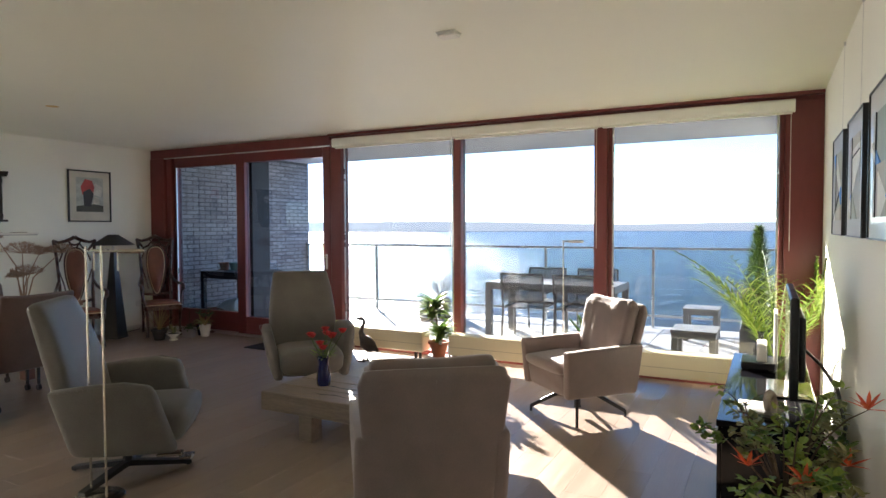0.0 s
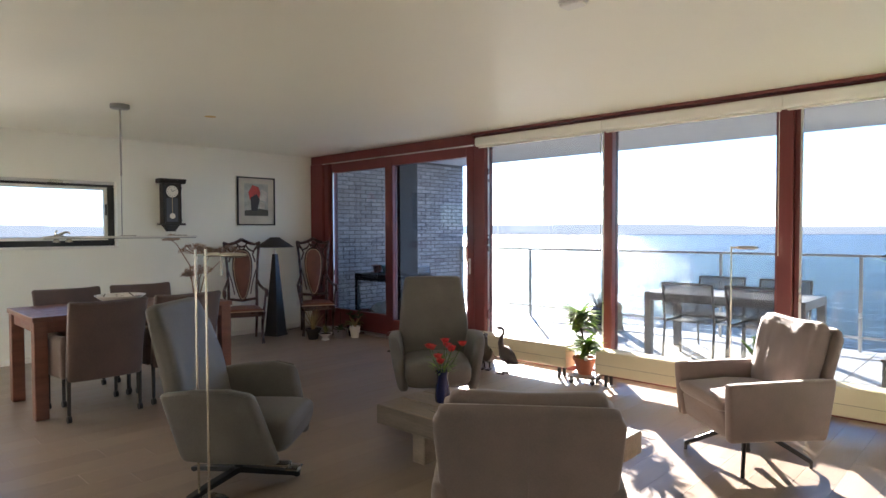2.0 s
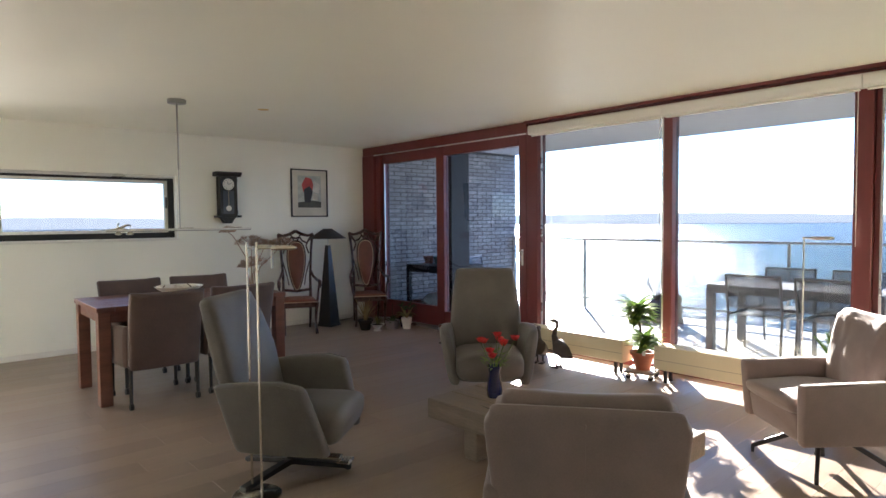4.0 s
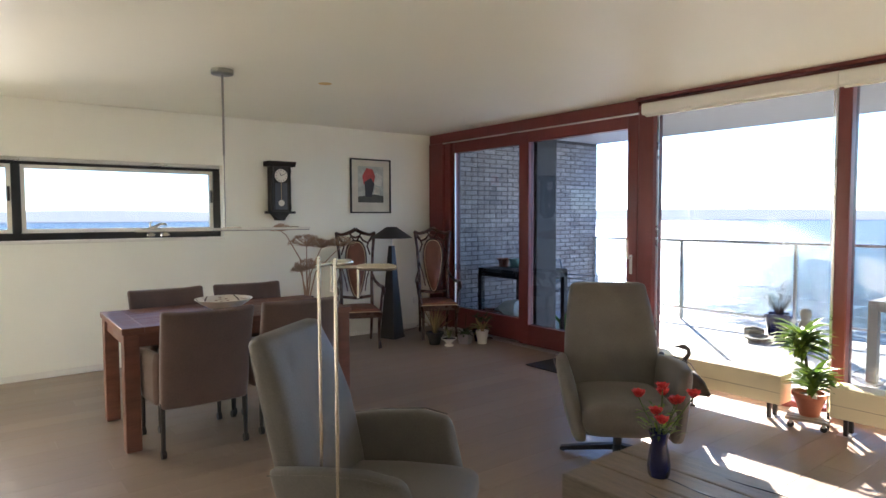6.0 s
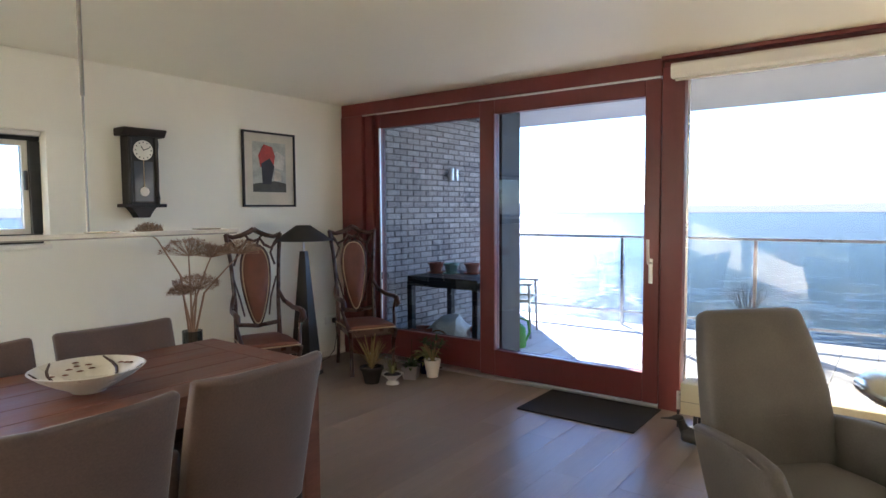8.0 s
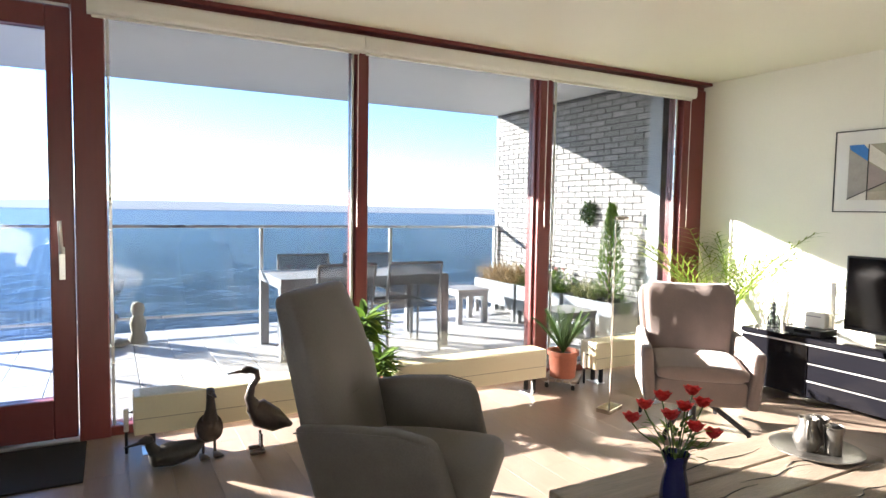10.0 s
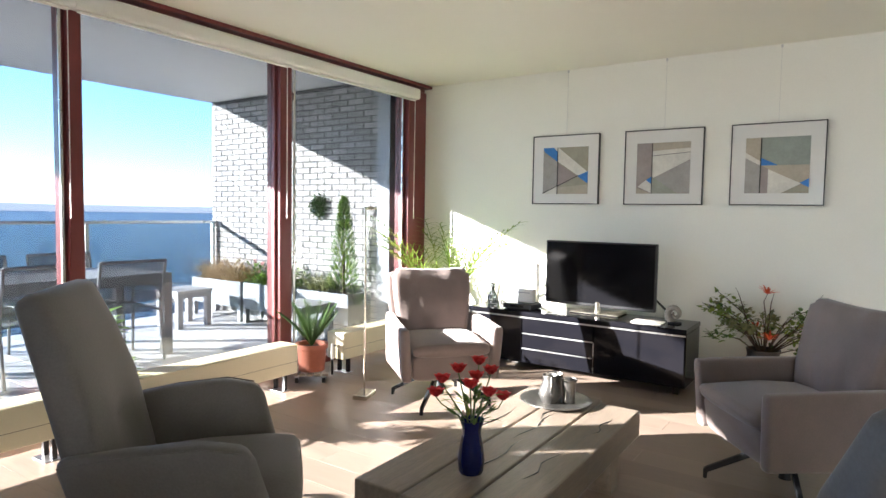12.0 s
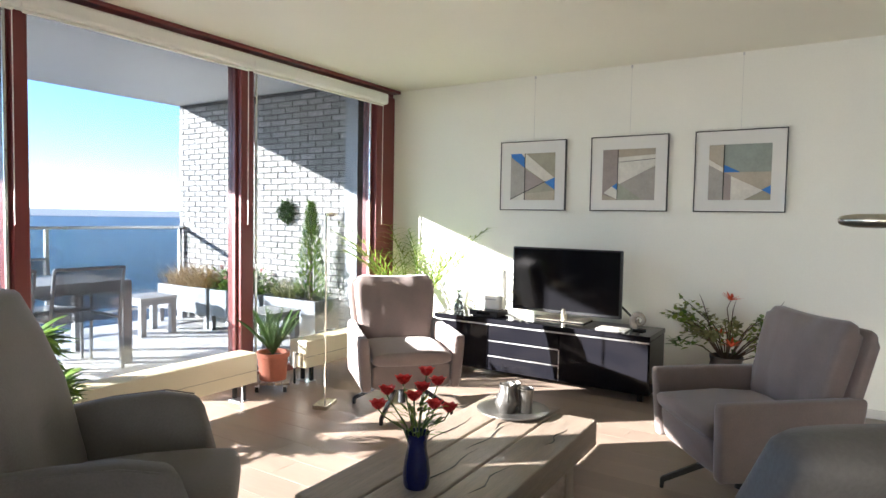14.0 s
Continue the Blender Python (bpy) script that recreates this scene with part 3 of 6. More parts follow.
def low_chair(name, m, label, angles, turn):
    c = thing(name, label, "armchair", m, "lounge chairs round the coffee table")
    for s in (-1, 1):
        part("armrest", pad(bmesh.new(), [((-0.34, s * 0.3, 0.38), (0, 0.036, 0), (-0.03, 0, 0.175)), ((0.0, s * 0.306, 0.378), (0, 0.036, 0), (0, s * 0.012, 0.172)), ((0.31, s * 0.306, 0.372), (0, 0.034, 0), (0.01, s * 0.012, 0.168))], 6, 28, 0.022), "taupe", c, smooth=60)
    part("seat_shell", pad(bmesh.new(), [((-0.32, 0, 0.29), (0, 0.275, 0), (0, 0, 0.075)), ((0.0, 0, 0.285), (0, 0.275, 0), (0, 0, 0.08)), ((0.29, 0, 0.29), (0, 0.26, 0), (0.015, 0, 0.085))], 7, 28, 0.02), "taupe", c, smooth=60)
    part("seat_cushion", pad(bmesh.new(), [((-0.25, 0, 0.405), (0, 0.262, 0), (0, 0, 0.045)), ((0.02, 0, 0.41), (0, 0.265, 0), (0, 0, 0.055)), ((0.33, 0, 0.4), (0, 0.263, 0), (0.01, 0, 0.045))], 4, 28, 0.035), "taupe", c, smooth=60)
    part("back_shell", pad(bmesh.new(), [((-0.285, 0, 0.23), (0, 0.27, 0), (0.033, 0, 0.01)), ((-0.325, 0, 0.5), (0, 0.3, 0), (0.034, 0, 0.01)), ((-0.37, 0, 0.7), (0, 0.318, 0), (0.032, 0, 0.012)), ((-0.392, 0, 0.78), (0, 0.322, 0), (0.03, 0, 0.012)), ((-0.405, 0, 0.835), (0, 0.306, 0), (0.025, 0, 0.012))], 6, 32, 0.03), "taupe", c, smooth=60)
    bm = pad(bmesh.new(), [((-0.22, 0, 0.42), (0, 0.262, 0), (0.06, 0, 0.01)), ((-0.252, 0, 0.55), (0, 0.27, 0), (0.068, 0, 0.016)), ((-0.292, 0, 0.7), (0, 0.285, 0), (0.064, 0, 0.018)), ((-0.325, 0, 0.82), (0, 0.292, 0), (0.056, 0, 0.018)), ((-0.34, 0, 0.872), (0, 0.272, 0), (0.044, 0, 0.016))], 4.4, 44, 0.04)
    bmesh.ops.subdivide_edges(bm, edges=[e for e in bm.edges if e.calc_length() > 0.05], cuts=2, use_grid_fill=True)
    for v in bm.verts:
        v.co.z -= max(0, v.co.z - 0.6) * 0.05 * math.cos(min(1.0, abs(v.co.y) / 0.3) * math.pi / 2)
        if v.co.x > -0.11 - 0.25 * v.co.z:
            v.co.x += 0.022 * noise.noise(Vector((v.co.y * 10, v.co.z * 3.5, 3.3))) + 0.005 * noise.noise(Vector((v.co.y * 24, v.co.z * 7, 1)))
    part("back_cushion", bm, "taupe", c, smooth=70)
    part("seam", tube(bmesh.new(), [(-0.321, 0, 0.27), (-0.36, 0, 0.5), (-0.403, 0, 0.7), (-0.424, 0, 0.79)], 0.003, 5), "taupe", c, "stitched centre seam")
    star_base(c, [a - turn for a in angles], 0.37, False, 0.21, "black steel hub")
    return c


high_chair("lounge_chair", pose(4.55, -3.675, 0, 0, 0, 39), "grey-green leather high-back swivel armchair beside the floor lamp", [52, 128, 200, 285], 39)
high_chair("lounge_chair", pose(4.325, -1.845, 0, 0, 0, -42), "grey-green leather high-back swivel armchair near the windows", [35, 125, 215, 305], -42)
low_chair("lounge_chair", pose(6.37, -3.44, 0, 0, 0, 127) @ Matrix.Diagonal((0.95, 0.98, 1.0, 1.0)), "taupe suede low-back swivel armchair on thin steel legs", [15, 106, 196, 295], 127)
low_chair("lounge_chair", pose(6.53, -1.375, 0, 0, 0, 229) @ Matrix.Diagonal((0.96, 0.96, 1.0, 1.0)), "sunlit taupe suede low-back swivel armchair by the radiator", [15, 105, 195, 285], 229)

# coffee table of three heavy beams
ct = thing("coffee_table", "low coffee table of three cracked weathered oak beams", "table", pose(4.755, -2.845, 0, 0, 0, 0.8))
rng = random.Random(5)
for i in range(3):
    bm = B((0.012, 0.0, 0.008)[i], (1.405, 1.47, 1.5)[i], 0.003 + i * 0.213, 0.208 + i * 0.213, 0.18, 0.306, 0.007, 2)
    part("beam", bm, "beam", ct)
for i, (x, y, l) in enumerate(((0.25, 0.3, 0.5), (0.7, 0.33, 0.42), (0.35, 0.12, 0.3), (0.95, 0.08, 0.25), (0.5, 0.52, 0.6), (1.0, 0.36, 0.25))):
    pts = [(x + l * k / 7, y + 0.012 * math.sin(k * 1.3 + i) + 0.006 * rng.random(), 0.3062) for k in range(8)]
    part("crack", tube(bmesh.new(), pts, [0.0006, 0.002, 0.0035, 0.002, 0.0032, 0.0025, 0.0012, 0.0005], 5), "black", ct, "dark split in the wood")
for x in (0.31, 1.06):
    for y in (0.03, 0.49):
        part("leg", B(x, x + 0.11, y, y + 0.11, 0, 0.18, 0.005, 1), "beam", ct)

# vase with red anemones
vase = thing("flower_vase", "cobalt blue glazed vase with red anemones on the coffee table", "vase", pose(5.048, -2.525, 0.306))
part("vase", lathe(bmesh.new(), [(0.042, 0.0), (0.047, 0.01), (0.05, 0.05), (0.044, 0.1), (0.035, 0.145), (0.037, 0.17), (0.047, 0.2), (0.043, 0.2), (0.033, 0.17), (0.03, 0.14)], 28), "blue", vase, smooth=50)
rng = random.Random(11)
heads = [(-0.15, 0.06, 0.31), (-0.08, -0.04, 0.34), (-0.02, 0.05, 0.37), (0.02, -0.06, 0.29), (0.06, 0.02, 0.33), (0.1, -0.02, 0.35), (0.13, 0.05, 0.37), (0.07, -0.09, 0.27), (-0.05, 0.1, 0.33)]
for hx, hy, hz in heads:
    st = part("stem", tube(bmesh.new(), [(hx * 0.1, hy * 0.1, 0.12), (hx * 0.35, hy * 0.35, 0.22), (hx * 0.85, hy * 0.85, hz - 0.03), (hx, hy, hz)], 0.0028, 5), "greenstem", vase)
    bm = bmesh.new()
    for ring, (n, tilt, L0) in enumerate(((7, 0.75, 0.046), (5, 1.5, 0.038))):
        for k in range(n):
            a = 2 * math.pi * k / n + rng.random() * 0.4 + ring
            leaf(bm, (hx, hy, hz), (math.cos(a), math.sin(a), tilt), L0, 0.042, -0.4, 3, 0.3)
    part("flower_head", bm, "petal", st, "red petals")
    part("flower_centre", lathe(bmesh.new(), [(0.002, hz), (0.008, hz + 0.006), (0.006, hz + 0.014), (0.001, hz + 0.016)], 8, (hx, hy)), "black", st)
bm = bmesh.new()
for k in range(70):
    a, u = rng.random() * 6.28, rng.random()
    z = 0.19 + 0.11 * u
    rr = 0.02 + 0.06 * rng.random()
    leaf(bm, (rr * math.cos(a), rr * math.sin(a), z), (math.cos(a), math.sin(a), rng.uniform(0.0, 1.2)), rng.uniform(0.03, 0.06), 0.012, 0.5, 3)
part("leaves", bm, "leaf", vase)

# pewter tray and jugs
tray = thing("tray", "oval pewter serving tray on the coffee table", "tray", pose(6.03, -2.43, 0.306))
part("dish", lathe(bmesh.new(), [(0.12, 0.0), (0.13, 0.002), (0.165, 0.014), (0.182, 0.016), (0.182, 0.02), (0.16, 0.019), (0.128, 0.007), (0.02, 0.006)], 40), "pewter", tray, smooth=40)
def jug(m, h, r, label, spout):
    j = thing("jug", label, "jug", m, "pewter jugs on the tray")
    part("body", lathe(bmesh.new(), [(r * 0.7, 0), (r * 0.75, 0.006), (r, h * 0.3), (r * 0.92, h * 0.5), (r * 0.62, h * 0.78), (r * 0.7, h), (r * 0.64, h), (r * 0.55, h * 0.8)] if spout else [(r * 0.75, 0), (r * 0.72, h * 0.3), (r * 0.78, h * 0.7), (r * 0.95, h), (r * 0.88, h), (r * 0.7, h * 0.6)], 24), "pewter", j, smooth=50)
    if spout:
        part("handle", tube(bmesh.new(), [(-r * 0.6, 0, h * 0.92), (-r * 1.1, 0, h * 1.0), (-r * 1.35, 0, h * 0.75), (-r * 0.95, 0, h * 0.45)], 0.006, 8), "pewter", j, smooth=50)
jug(pose(6.0, -2.41, 0.313, 0, 0, 30), 0.14, 0.058, "bulbous pewter jug with a handle", True)
jug(pose(6.05, -2.49, 0.313), 0.12, 0.045, "plain pewter beaker beside the jug", False)
jug(pose(6.11, -2.39, 0.313), 0.12, 0.045, "plain pewter beaker behind the jug", False)

# floor lamps
def lamp_head(bm, c, d, l, w):
    d = Vector(d).normalized()
    s = Vector((-d.y, d.x, 0))
    pad(bm, [(Vector(c) + d * (t - 0.5) * l, s * w * k, (0, 0, 0.007 + 0.006 * k)) for t, k in ((0, 0.35), (0.2, 0.85), (0.5, 1.0), (0.8, 0.85), (1, 0.35))], 2.2, 20, 0.01)
    return bm
fl = thing("floor_lamp", "twin-pole satin chrome reading lamp with oval heads", "floor lamp", pose(4.72, -3.96, 0))
part("base", lathe(bmesh.new(), [(0.125, 0), (0.125, 0.012), (0.12, 0.016), (0.02, 0.018)], 36), "chrome", fl, smooth=40)
for x, y, z, dx, dy in ((-0.078, 0.01, 1.315, -0.42, 0.8), (0.08, -0.01, 1.32, 0.67, 0.74)):
    part("pole", tube(bmesh.new(), [(x, y, 0.012), (x, y, z)], 0.0062, 12), "chrome", fl, smooth=50)
    d = Vector((dx, dy, 0)).normalized()
    a = Vector((x, y, z - 0.03))
    part("arm", tube(bmesh.new(), [a, a + d * 0.07], 0.006, 10), "chrome", fl, smooth=50)
    hd = part("lamp_head", lamp_head(bmesh.new(), a + d * 0.135, d, 0.135, 0.033), "chrome", fl, smooth=50)
    part("dimmer_rod", tube(bmesh.new(), [a + d * 0.075 + Vector((0, 0, -0.005)), a + d * 0.075 + Vector((0, 0, -0.1))], 0.005, 8), "chrome", hd)
sl = thing("floor_lamp", "slender satin chrome floor lamp with flat head by the window", "floor lamp", pose(6.28, -0.92, 0, 0, 0, 20))
part("base", B(-0.09, 0.09, -0.05, 0.05, 0, 0.03, 0.003, 1), "chrome", sl)
part("pole", tube(bmesh.new(), [(0, 0, 0.03), (0, 0, 1.295)], 0.0055, 10), "chrome", sl, smooth=50)
part("arm", tube(bmesh.new(), [(-0.01, 0, 1.285), (0.06, 0, 1.285)], 0.006, 8), "chrome", sl)
part("lamp_head", lamp_head(bmesh.new(), (0.1, 0, 1.285), (1, 0, 0), 0.14, 0.03), "chrome", sl, smooth=50)

# low convector radiators
for x0, x1 in ((3.45, 4.64), (4.95, 6.135), (6.6, 7.86)):
    r = thing("radiator", "low cream convector radiator on short black feet under the window", "radiator", pose(x0, 0, 0), "radiators along the windows")
    L_ = x1 - x0
    part("casing", B(0, L_, -0.425, -0.25, 0.115, 0.322, 0.008, 2), "cream", r)
    part("front_groove", B(0.004, L_ - 0.004, -0.4258, -0.42, 0.2, 0.2022), "joint", r)
    for k in range(5):
        part("grille_slat", B(0.03, L_ - 0.03, -0.4 + k * 0.028, -0.386 + k * 0.028, 0.322, 0.325), "cream", r)
    for x in (0.09, L_ - 0.09):
        for y in (-0.39, -0.3):
            part("foot", B(x - 0.012, x + 0.012, y - 0.012, y + 0.012, 0.004, 0.12), "black", r)
        part("foot_plate", B(x - 0.05, x + 0.03, -0.41, -0.28, 0.0, 0.004), "alu", r)
    part("valve", tube(bmesh.new(), [(-0.035, -0.34, 0.12), (-0.035, -0.34, 0.24)], 0.012, 8), "white", r)
    part("pipe", tube(bmesh.new(), [(-0.035, -0.34, 0.0), (-0.035, -0.34, 0.22), (0.01, -0.34, 0.22)], 0.008, 8), "dark", r)

mat_ob = tagged(part("doormat", B(2.36, 3.225, -0.645, -0.075, 0.0, 0.012, 0.004, 1), "matt"), "charcoal ribbed doormat in front of the sliding door", "doormat")
# ---- dining corner ----
dt = thing("dining_table", "reddish teak dining table with square legs", "table", pose(1.6, -4.17, 0, 0, 0, -1.0))
TWd, TLn = 0.86, 1.56
for i in range(5):
    part("board", B(0.004 + i * TWd / 5, (i + 1) * TWd / 5, 0.13, TLn - 0.13, 0.737, 0.775, 0.002, 1), "teak", dt)
for y0, y1 in ((0.0, 0.128), (TLn - 0.128, TLn)):
    part("end_board", B(0.0, TWd + 0.003, y0, y1, 0.737, 0.775, 0.003, 1), "teak", dt)
for x in (0.01, TWd - 0.1):
    for y in (0.01, TLn - 0.1):
        part("leg", B(x, x + 0.09, y, y + 0.09, 0, 0.737, 0.004, 1), "teak", dt)
for a in ((0.1, TWd - 0.1, 0.03, 0.055), (0.1, TWd - 0.1, TLn - 0.055, TLn - 0.03), (0.03, 0.055, 0.1, TLn - 0.1), (TWd - 0.055, TWd - 0.03, 0.1, TLn - 0.1)):
    part("apron", B(*a, 0.65, 0.737), "teak", dt)

def dining_chair():
    c = thing("dining_chair", "brown suede dining armchair on castors at the teak table", "chair", None, "chairs round the dining table")
    bm = pad(bmesh.new(), [((-0.275, 0, 0.3), (0, 0.262, 0), (0.035, 0, 0.006)), ((-0.31, 0, 0.5), (0, 0.266, 0), (0.04, 0, 0.006)), ((-0.36, 0, 0.72), (0, 0.27, 0), (0.036, 0, 0.006)), ((-0.415, 0, 0.892), (0, 0.274, 0), (0.028, 0, 0.006))], 6, 32, 0.02)
    for v in bm.verts:
        v.co.x += 0.35 * v.co.y ** 2
        if v.co.z > 0.8:
            v.co.z += 0.2 * v.co.y ** 2
    part("backrest", bm, "brown", c, smooth=60)
    for s in (-1, 1):
        part("armrest", pad(bmesh.new(), [((-0.25, s * 0.262, 0.48), (0, 0.03, 0), (-0.01, 0, 0.16)), ((0.0, s * 0.275, 0.47), (0, 0.034, 0), (0, 0, 0.155)), ((0.22, s * 0.27, 0.45), (0, 0.03, 0), (0.03, 0, 0.14))], 4, 24, 0.03), "brown", c, smooth=60)
    part("seat", pad(bmesh.new(), [((-0.25, 0, 0.4), (0, 0.24, 0), (0, 0, 0.075)), ((0.0, 0, 0.4), (0, 0.243, 0), (0, 0, 0.08)), ((0.27, 0, 0.4), (0, 0.24, 0), (0, 0, 0.075))], 5, 24, 0.03), "brown", c, smooth=60)
    for x in (-0.265, 0.265):
        for y in (-0.25, 0.25):
            lg = part("leg", tube(bmesh.new(), [(x, y, 0.34), (x, y, 0.055)], [0.016, 0.013], 8), "blackwood", c)
            bm = tube(bmesh.new(), [(x, y - 0.013, 0.026), (x, y + 0.013, 0.026)], 0.026, 14)
            part("castor", bm, "black", lg)
    return c
dc = dining_chair()
dc.matrix_basis = pose(2.41, -3.765, 0, 0, 0, 180)
for m in (pose(2.36, -3.14, 0, 0, 0, 180), pose(1.9, -3.68, 0, 0, 0, 3), pose(1.9, -3.08, 0, 0, 0, -2)):
    copy_thing(dc, m)

bowl = thing("fruit_bowl", "cream ceramic bowl with dark branch pattern on the dining table", "bowl", pose(2.1, -3.45, 0.775))
part("bowl", lathe(bmesh.new(), [(0.06, 0), (0.065, 0.008), (0.12, 0.035), (0.17, 0.065), (0.2, 0.09), (0.194, 0.092), (0.16, 0.066), (0.1, 0.036), (0.02, 0.025)], 40), "ceramic", bowl, smooth=50)
dish = lambda r: 0.092 - (0.194 - r) * 0.76 if r > 0.16 else 0.066 - (0.16 - r) * 0.5
for a0, s in ((20, 1), (50, -1), (140, -1), (200, 1), (250, 1), (320, -1)):
    pts = [((0.19 - 0.025 * k) * math.cos(radians(a0 + s * k * 14)), (0.19 - 0.025 * k) * math.sin(radians(a0 + s * k * 14)), dish(0.19 - 0.025 * k)) for k in range(6)]
    part("branch_pattern", tube(bmesh.new(), pts, [0.004, 0.006, 0.007, 0.006, 0.005, 0.003], 6), "mahog", bowl, "dark painted branch")
for k in range(18):
    a, rr = rnd(0, 6.28), rnd(0.12, 0.18)
    part("spot", lathe(bmesh.new(), [(0.014, dish(rr) + 0.0015), (0.006, dish(rr) + 0.004)], 8, (rr * math.cos(a), rr * math.sin(a))), "tan", bowl)

pl = thing("pendant_lamp", "slim satin metal bar pendant lamp over the dining table", "pendant lamp", pose(2.08, -3.42, 0))
part("canopy", lathe(bmesh.new(), [(0.078, H), (0.078, H - 0.03), (0.072, H - 0.035), (0.01, H - 0.036)][::-1], 32), "steel", pl, smooth=40)
part("tube", tube(bmesh.new(), [(0, 0, H - 0.03), (0, 0, 1.89)], 0.008, 10), "steel", pl, smooth=50)
part("cable", tube(bmesh.new(), [(0, 0, 1.89), (0, 0, 1.37)], 0.0045, 8), "steel", pl)
part("bar", B(-0.014, 0.014, -0.6, 0.66, 1.355, 1.372, 0.003, 1), "ceramic", pl, "pale metal bar")
part("under_strip", B(-0.009, 0.009, -0.59, 0.65, 1.349, 1.355), "steel", pl, "darker strip under the bar")
for y in (-0.5, 0.05, 0.5):
    part("clip", B(-0.02, 0.02, y - 0.06, y + 0.06, 1.372, 1.378, 0.002, 1), "chrome", pl)
part("curl", tube(bmesh.new(), [(0, -0.52, 1.378), (0, -0.49, 1.381), (0, -0.46, 1.392), (0, -0.44, 1.404), (0, -0.415, 1.406), (0, -0.4, 1.396), (0, -0.408, 1.388)], [0.004, 0.009, 0.011, 0.009, 0.007, 0.006, 0.004], 8), "chrome", pl, "curled chrome clip", 50)
part("curl", tube(bmesh.new(), [(0, -0.5, 1.385), (0, -0.505, 1.405), (0, -0.495, 1.42), (0, -0.488, 1.408)], [0.008, 0.007, 0.006, 0.003], 8), "chrome", pl, "curled chrome clip", 50)
for y in (-0.5, -0.41):
    part("spot_lamp", lathe(bmesh.new(), [(0.012, 1.35), (0.026, 1.337), (0.028, 1.326), (0.004, 1.322)], 14, (0, y)), "chrome", pl, smooth=50)
tagged(part("ceiling_stain", lathe(bmesh.new(), [(0.055, H - 0.0008), (0.05, H - 0.0012)], 12, (2.1, -2.62)), mat("old_filler", (0.75, 0.55, 0.25), 0.8)), "yellowish patch of filler on the ceiling", "patch")
sd = thing("smoke_detector", "square white smoke detector on the ceiling", "smoke detector", pose(6.18, -2.8, H))
part("plate", B(-0.06, 0.06, -0.045, 0.045, -0.01, 0.0, 0.004, 1), "white", sd)
part("cover", B(-0.055, 0.055, -0.04, 0.04, -0.028, -0.01, 0.008, 2), "white", sd)

# wall clock
ck = thing("wall_clock", "dark wooden pendulum wall clock with white dial", "clock", pose(0.0, -2.15, 0))
part("case", B(0.0, 0.1, -0.115, 0.115, 1.5, 2.0, 0.004, 1), "blackwood", ck)
part("cornice", prism(bmesh.new(), [(0, 2.0), (0.12, 2.0), (0.15, 2.04), (0.15, 2.055), (0, 2.055)], "y", -0.16, 0.16, 0.004, 1), "blackwood", ck)
part("base_moulding", B(0.0, 0.13, -0.155, 0.155, 1.485, 1.51, 0.004, 1), "blackwood", ck)
part("bracket", prism(bmesh.new(), [(-0.1, 1.485), (0.1, 1.485), (0.06, 1.45), (0.045, 1.41), (-0.045, 1.41), (-0.06, 1.45)], "x", 0.0, 0.09, 0.004, 1), "blackwood", ck)
for y in (-0.1, 0.1):
    part("column", lathe(bmesh.new(), [(0.01, 1.51), (0.016, 1.55), (0.01, 1.6), (0.012, 1.75), (0.01, 1.9), (0.016, 1.95), (0.01, 2.0)], 10, (0.105, y)), "blackwood", ck)
M["dial"] = mat("dial_enamel", (0.75, 0.72, 0.65), 0.4, var=0.03)
def wall_disc(r, x, y, z, d=0.006, n=32):
    bm = lathe(bmesh.new(), [(r, 0), (r, d)], n)
    bmesh.ops.transform(bm, matrix=pose(x, y, z, 0, 90, 0), verts=bm.verts)
    return bm
dl = part("dial", wall_disc(0.072, 0.1, 0, 1.9), "dial", ck, "white enamel dial")
for k in range(12):
    a = k * math.pi / 6
    part("hour_mark", B(0.106, 0.1075, math.sin(a) * 0.058 - 0.004, math.sin(a) * 0.058 + 0.004, 1.9 + math.cos(a) * 0.058 - 0.004, 1.9 + math.cos(a) * 0.058 + 0.004), "black", dl)
for a, l in ((-30, 0.036), (65, 0.05)):
    part("clock_hand", tube(bmesh.new(), [(0.108, 0, 1.9), (0.108, l * math.sin(radians(a)), 1.9 + l * math.cos(radians(a)))], 0.003, 5), "black", dl)
part("window_glass", B(0.1, 0.1012, -0.07, 0.07, 1.53, 1.82), mat("clock_glass", (0.1, 0.11, 0.13), 0.08, bump=0), ck)
part("pendulum", tube(bmesh.new(), [(0.104, 0, 1.83), (0.104, 0, 1.62)], 0.003, 6), "gold", ck)
part("pendulum_bob", wall_disc(0.034, 0.1015, 0, 1.6), "ceramic", ck)

# framed print on the west wall
pic = thing("framed_picture", "dark-framed print of a red-coated figure in a landscape", "picture", pose(0.0, -0.958, 1.82))
for a in ((-0.285, 0.285, 0.313, 0.33), (-0.285, 0.285, -0.33, -0.313), (-0.285, -0.268, -0.313, 0.313), (0.268, 0.285, -0.313, 0.313)):
    part("frame", B(0.003, 0.028, *a, 0.002, 1), "blackwood", pic)
part("mount", B(0.003, 0.014, -0.268, 0.268, -0.313, 0.313), mat("cream_mount", (0.62, 0.58, 0.48), 0.8), pic)
def patch(p, name, poly, x, col):
    part(name, prism(bmesh.new(), poly, "x", x, x + 0.0012), mat(name + "_paint", col, 0.6, var=0.3, scale=12), p)
patch(pic, "sky_field", [(-0.18, -0.2), (0.18, -0.2), (0.18, 0.24), (-0.18, 0.24)], 0.014, (0.45, 0.47, 0.42))
patch(pic, "ground_field", [(-0.18, -0.2), (0.18, -0.2), (0.18, -0.12), (0.05, -0.1), (-0.18, -0.13)], 0.0153, (0.08, 0.08, 0.06))
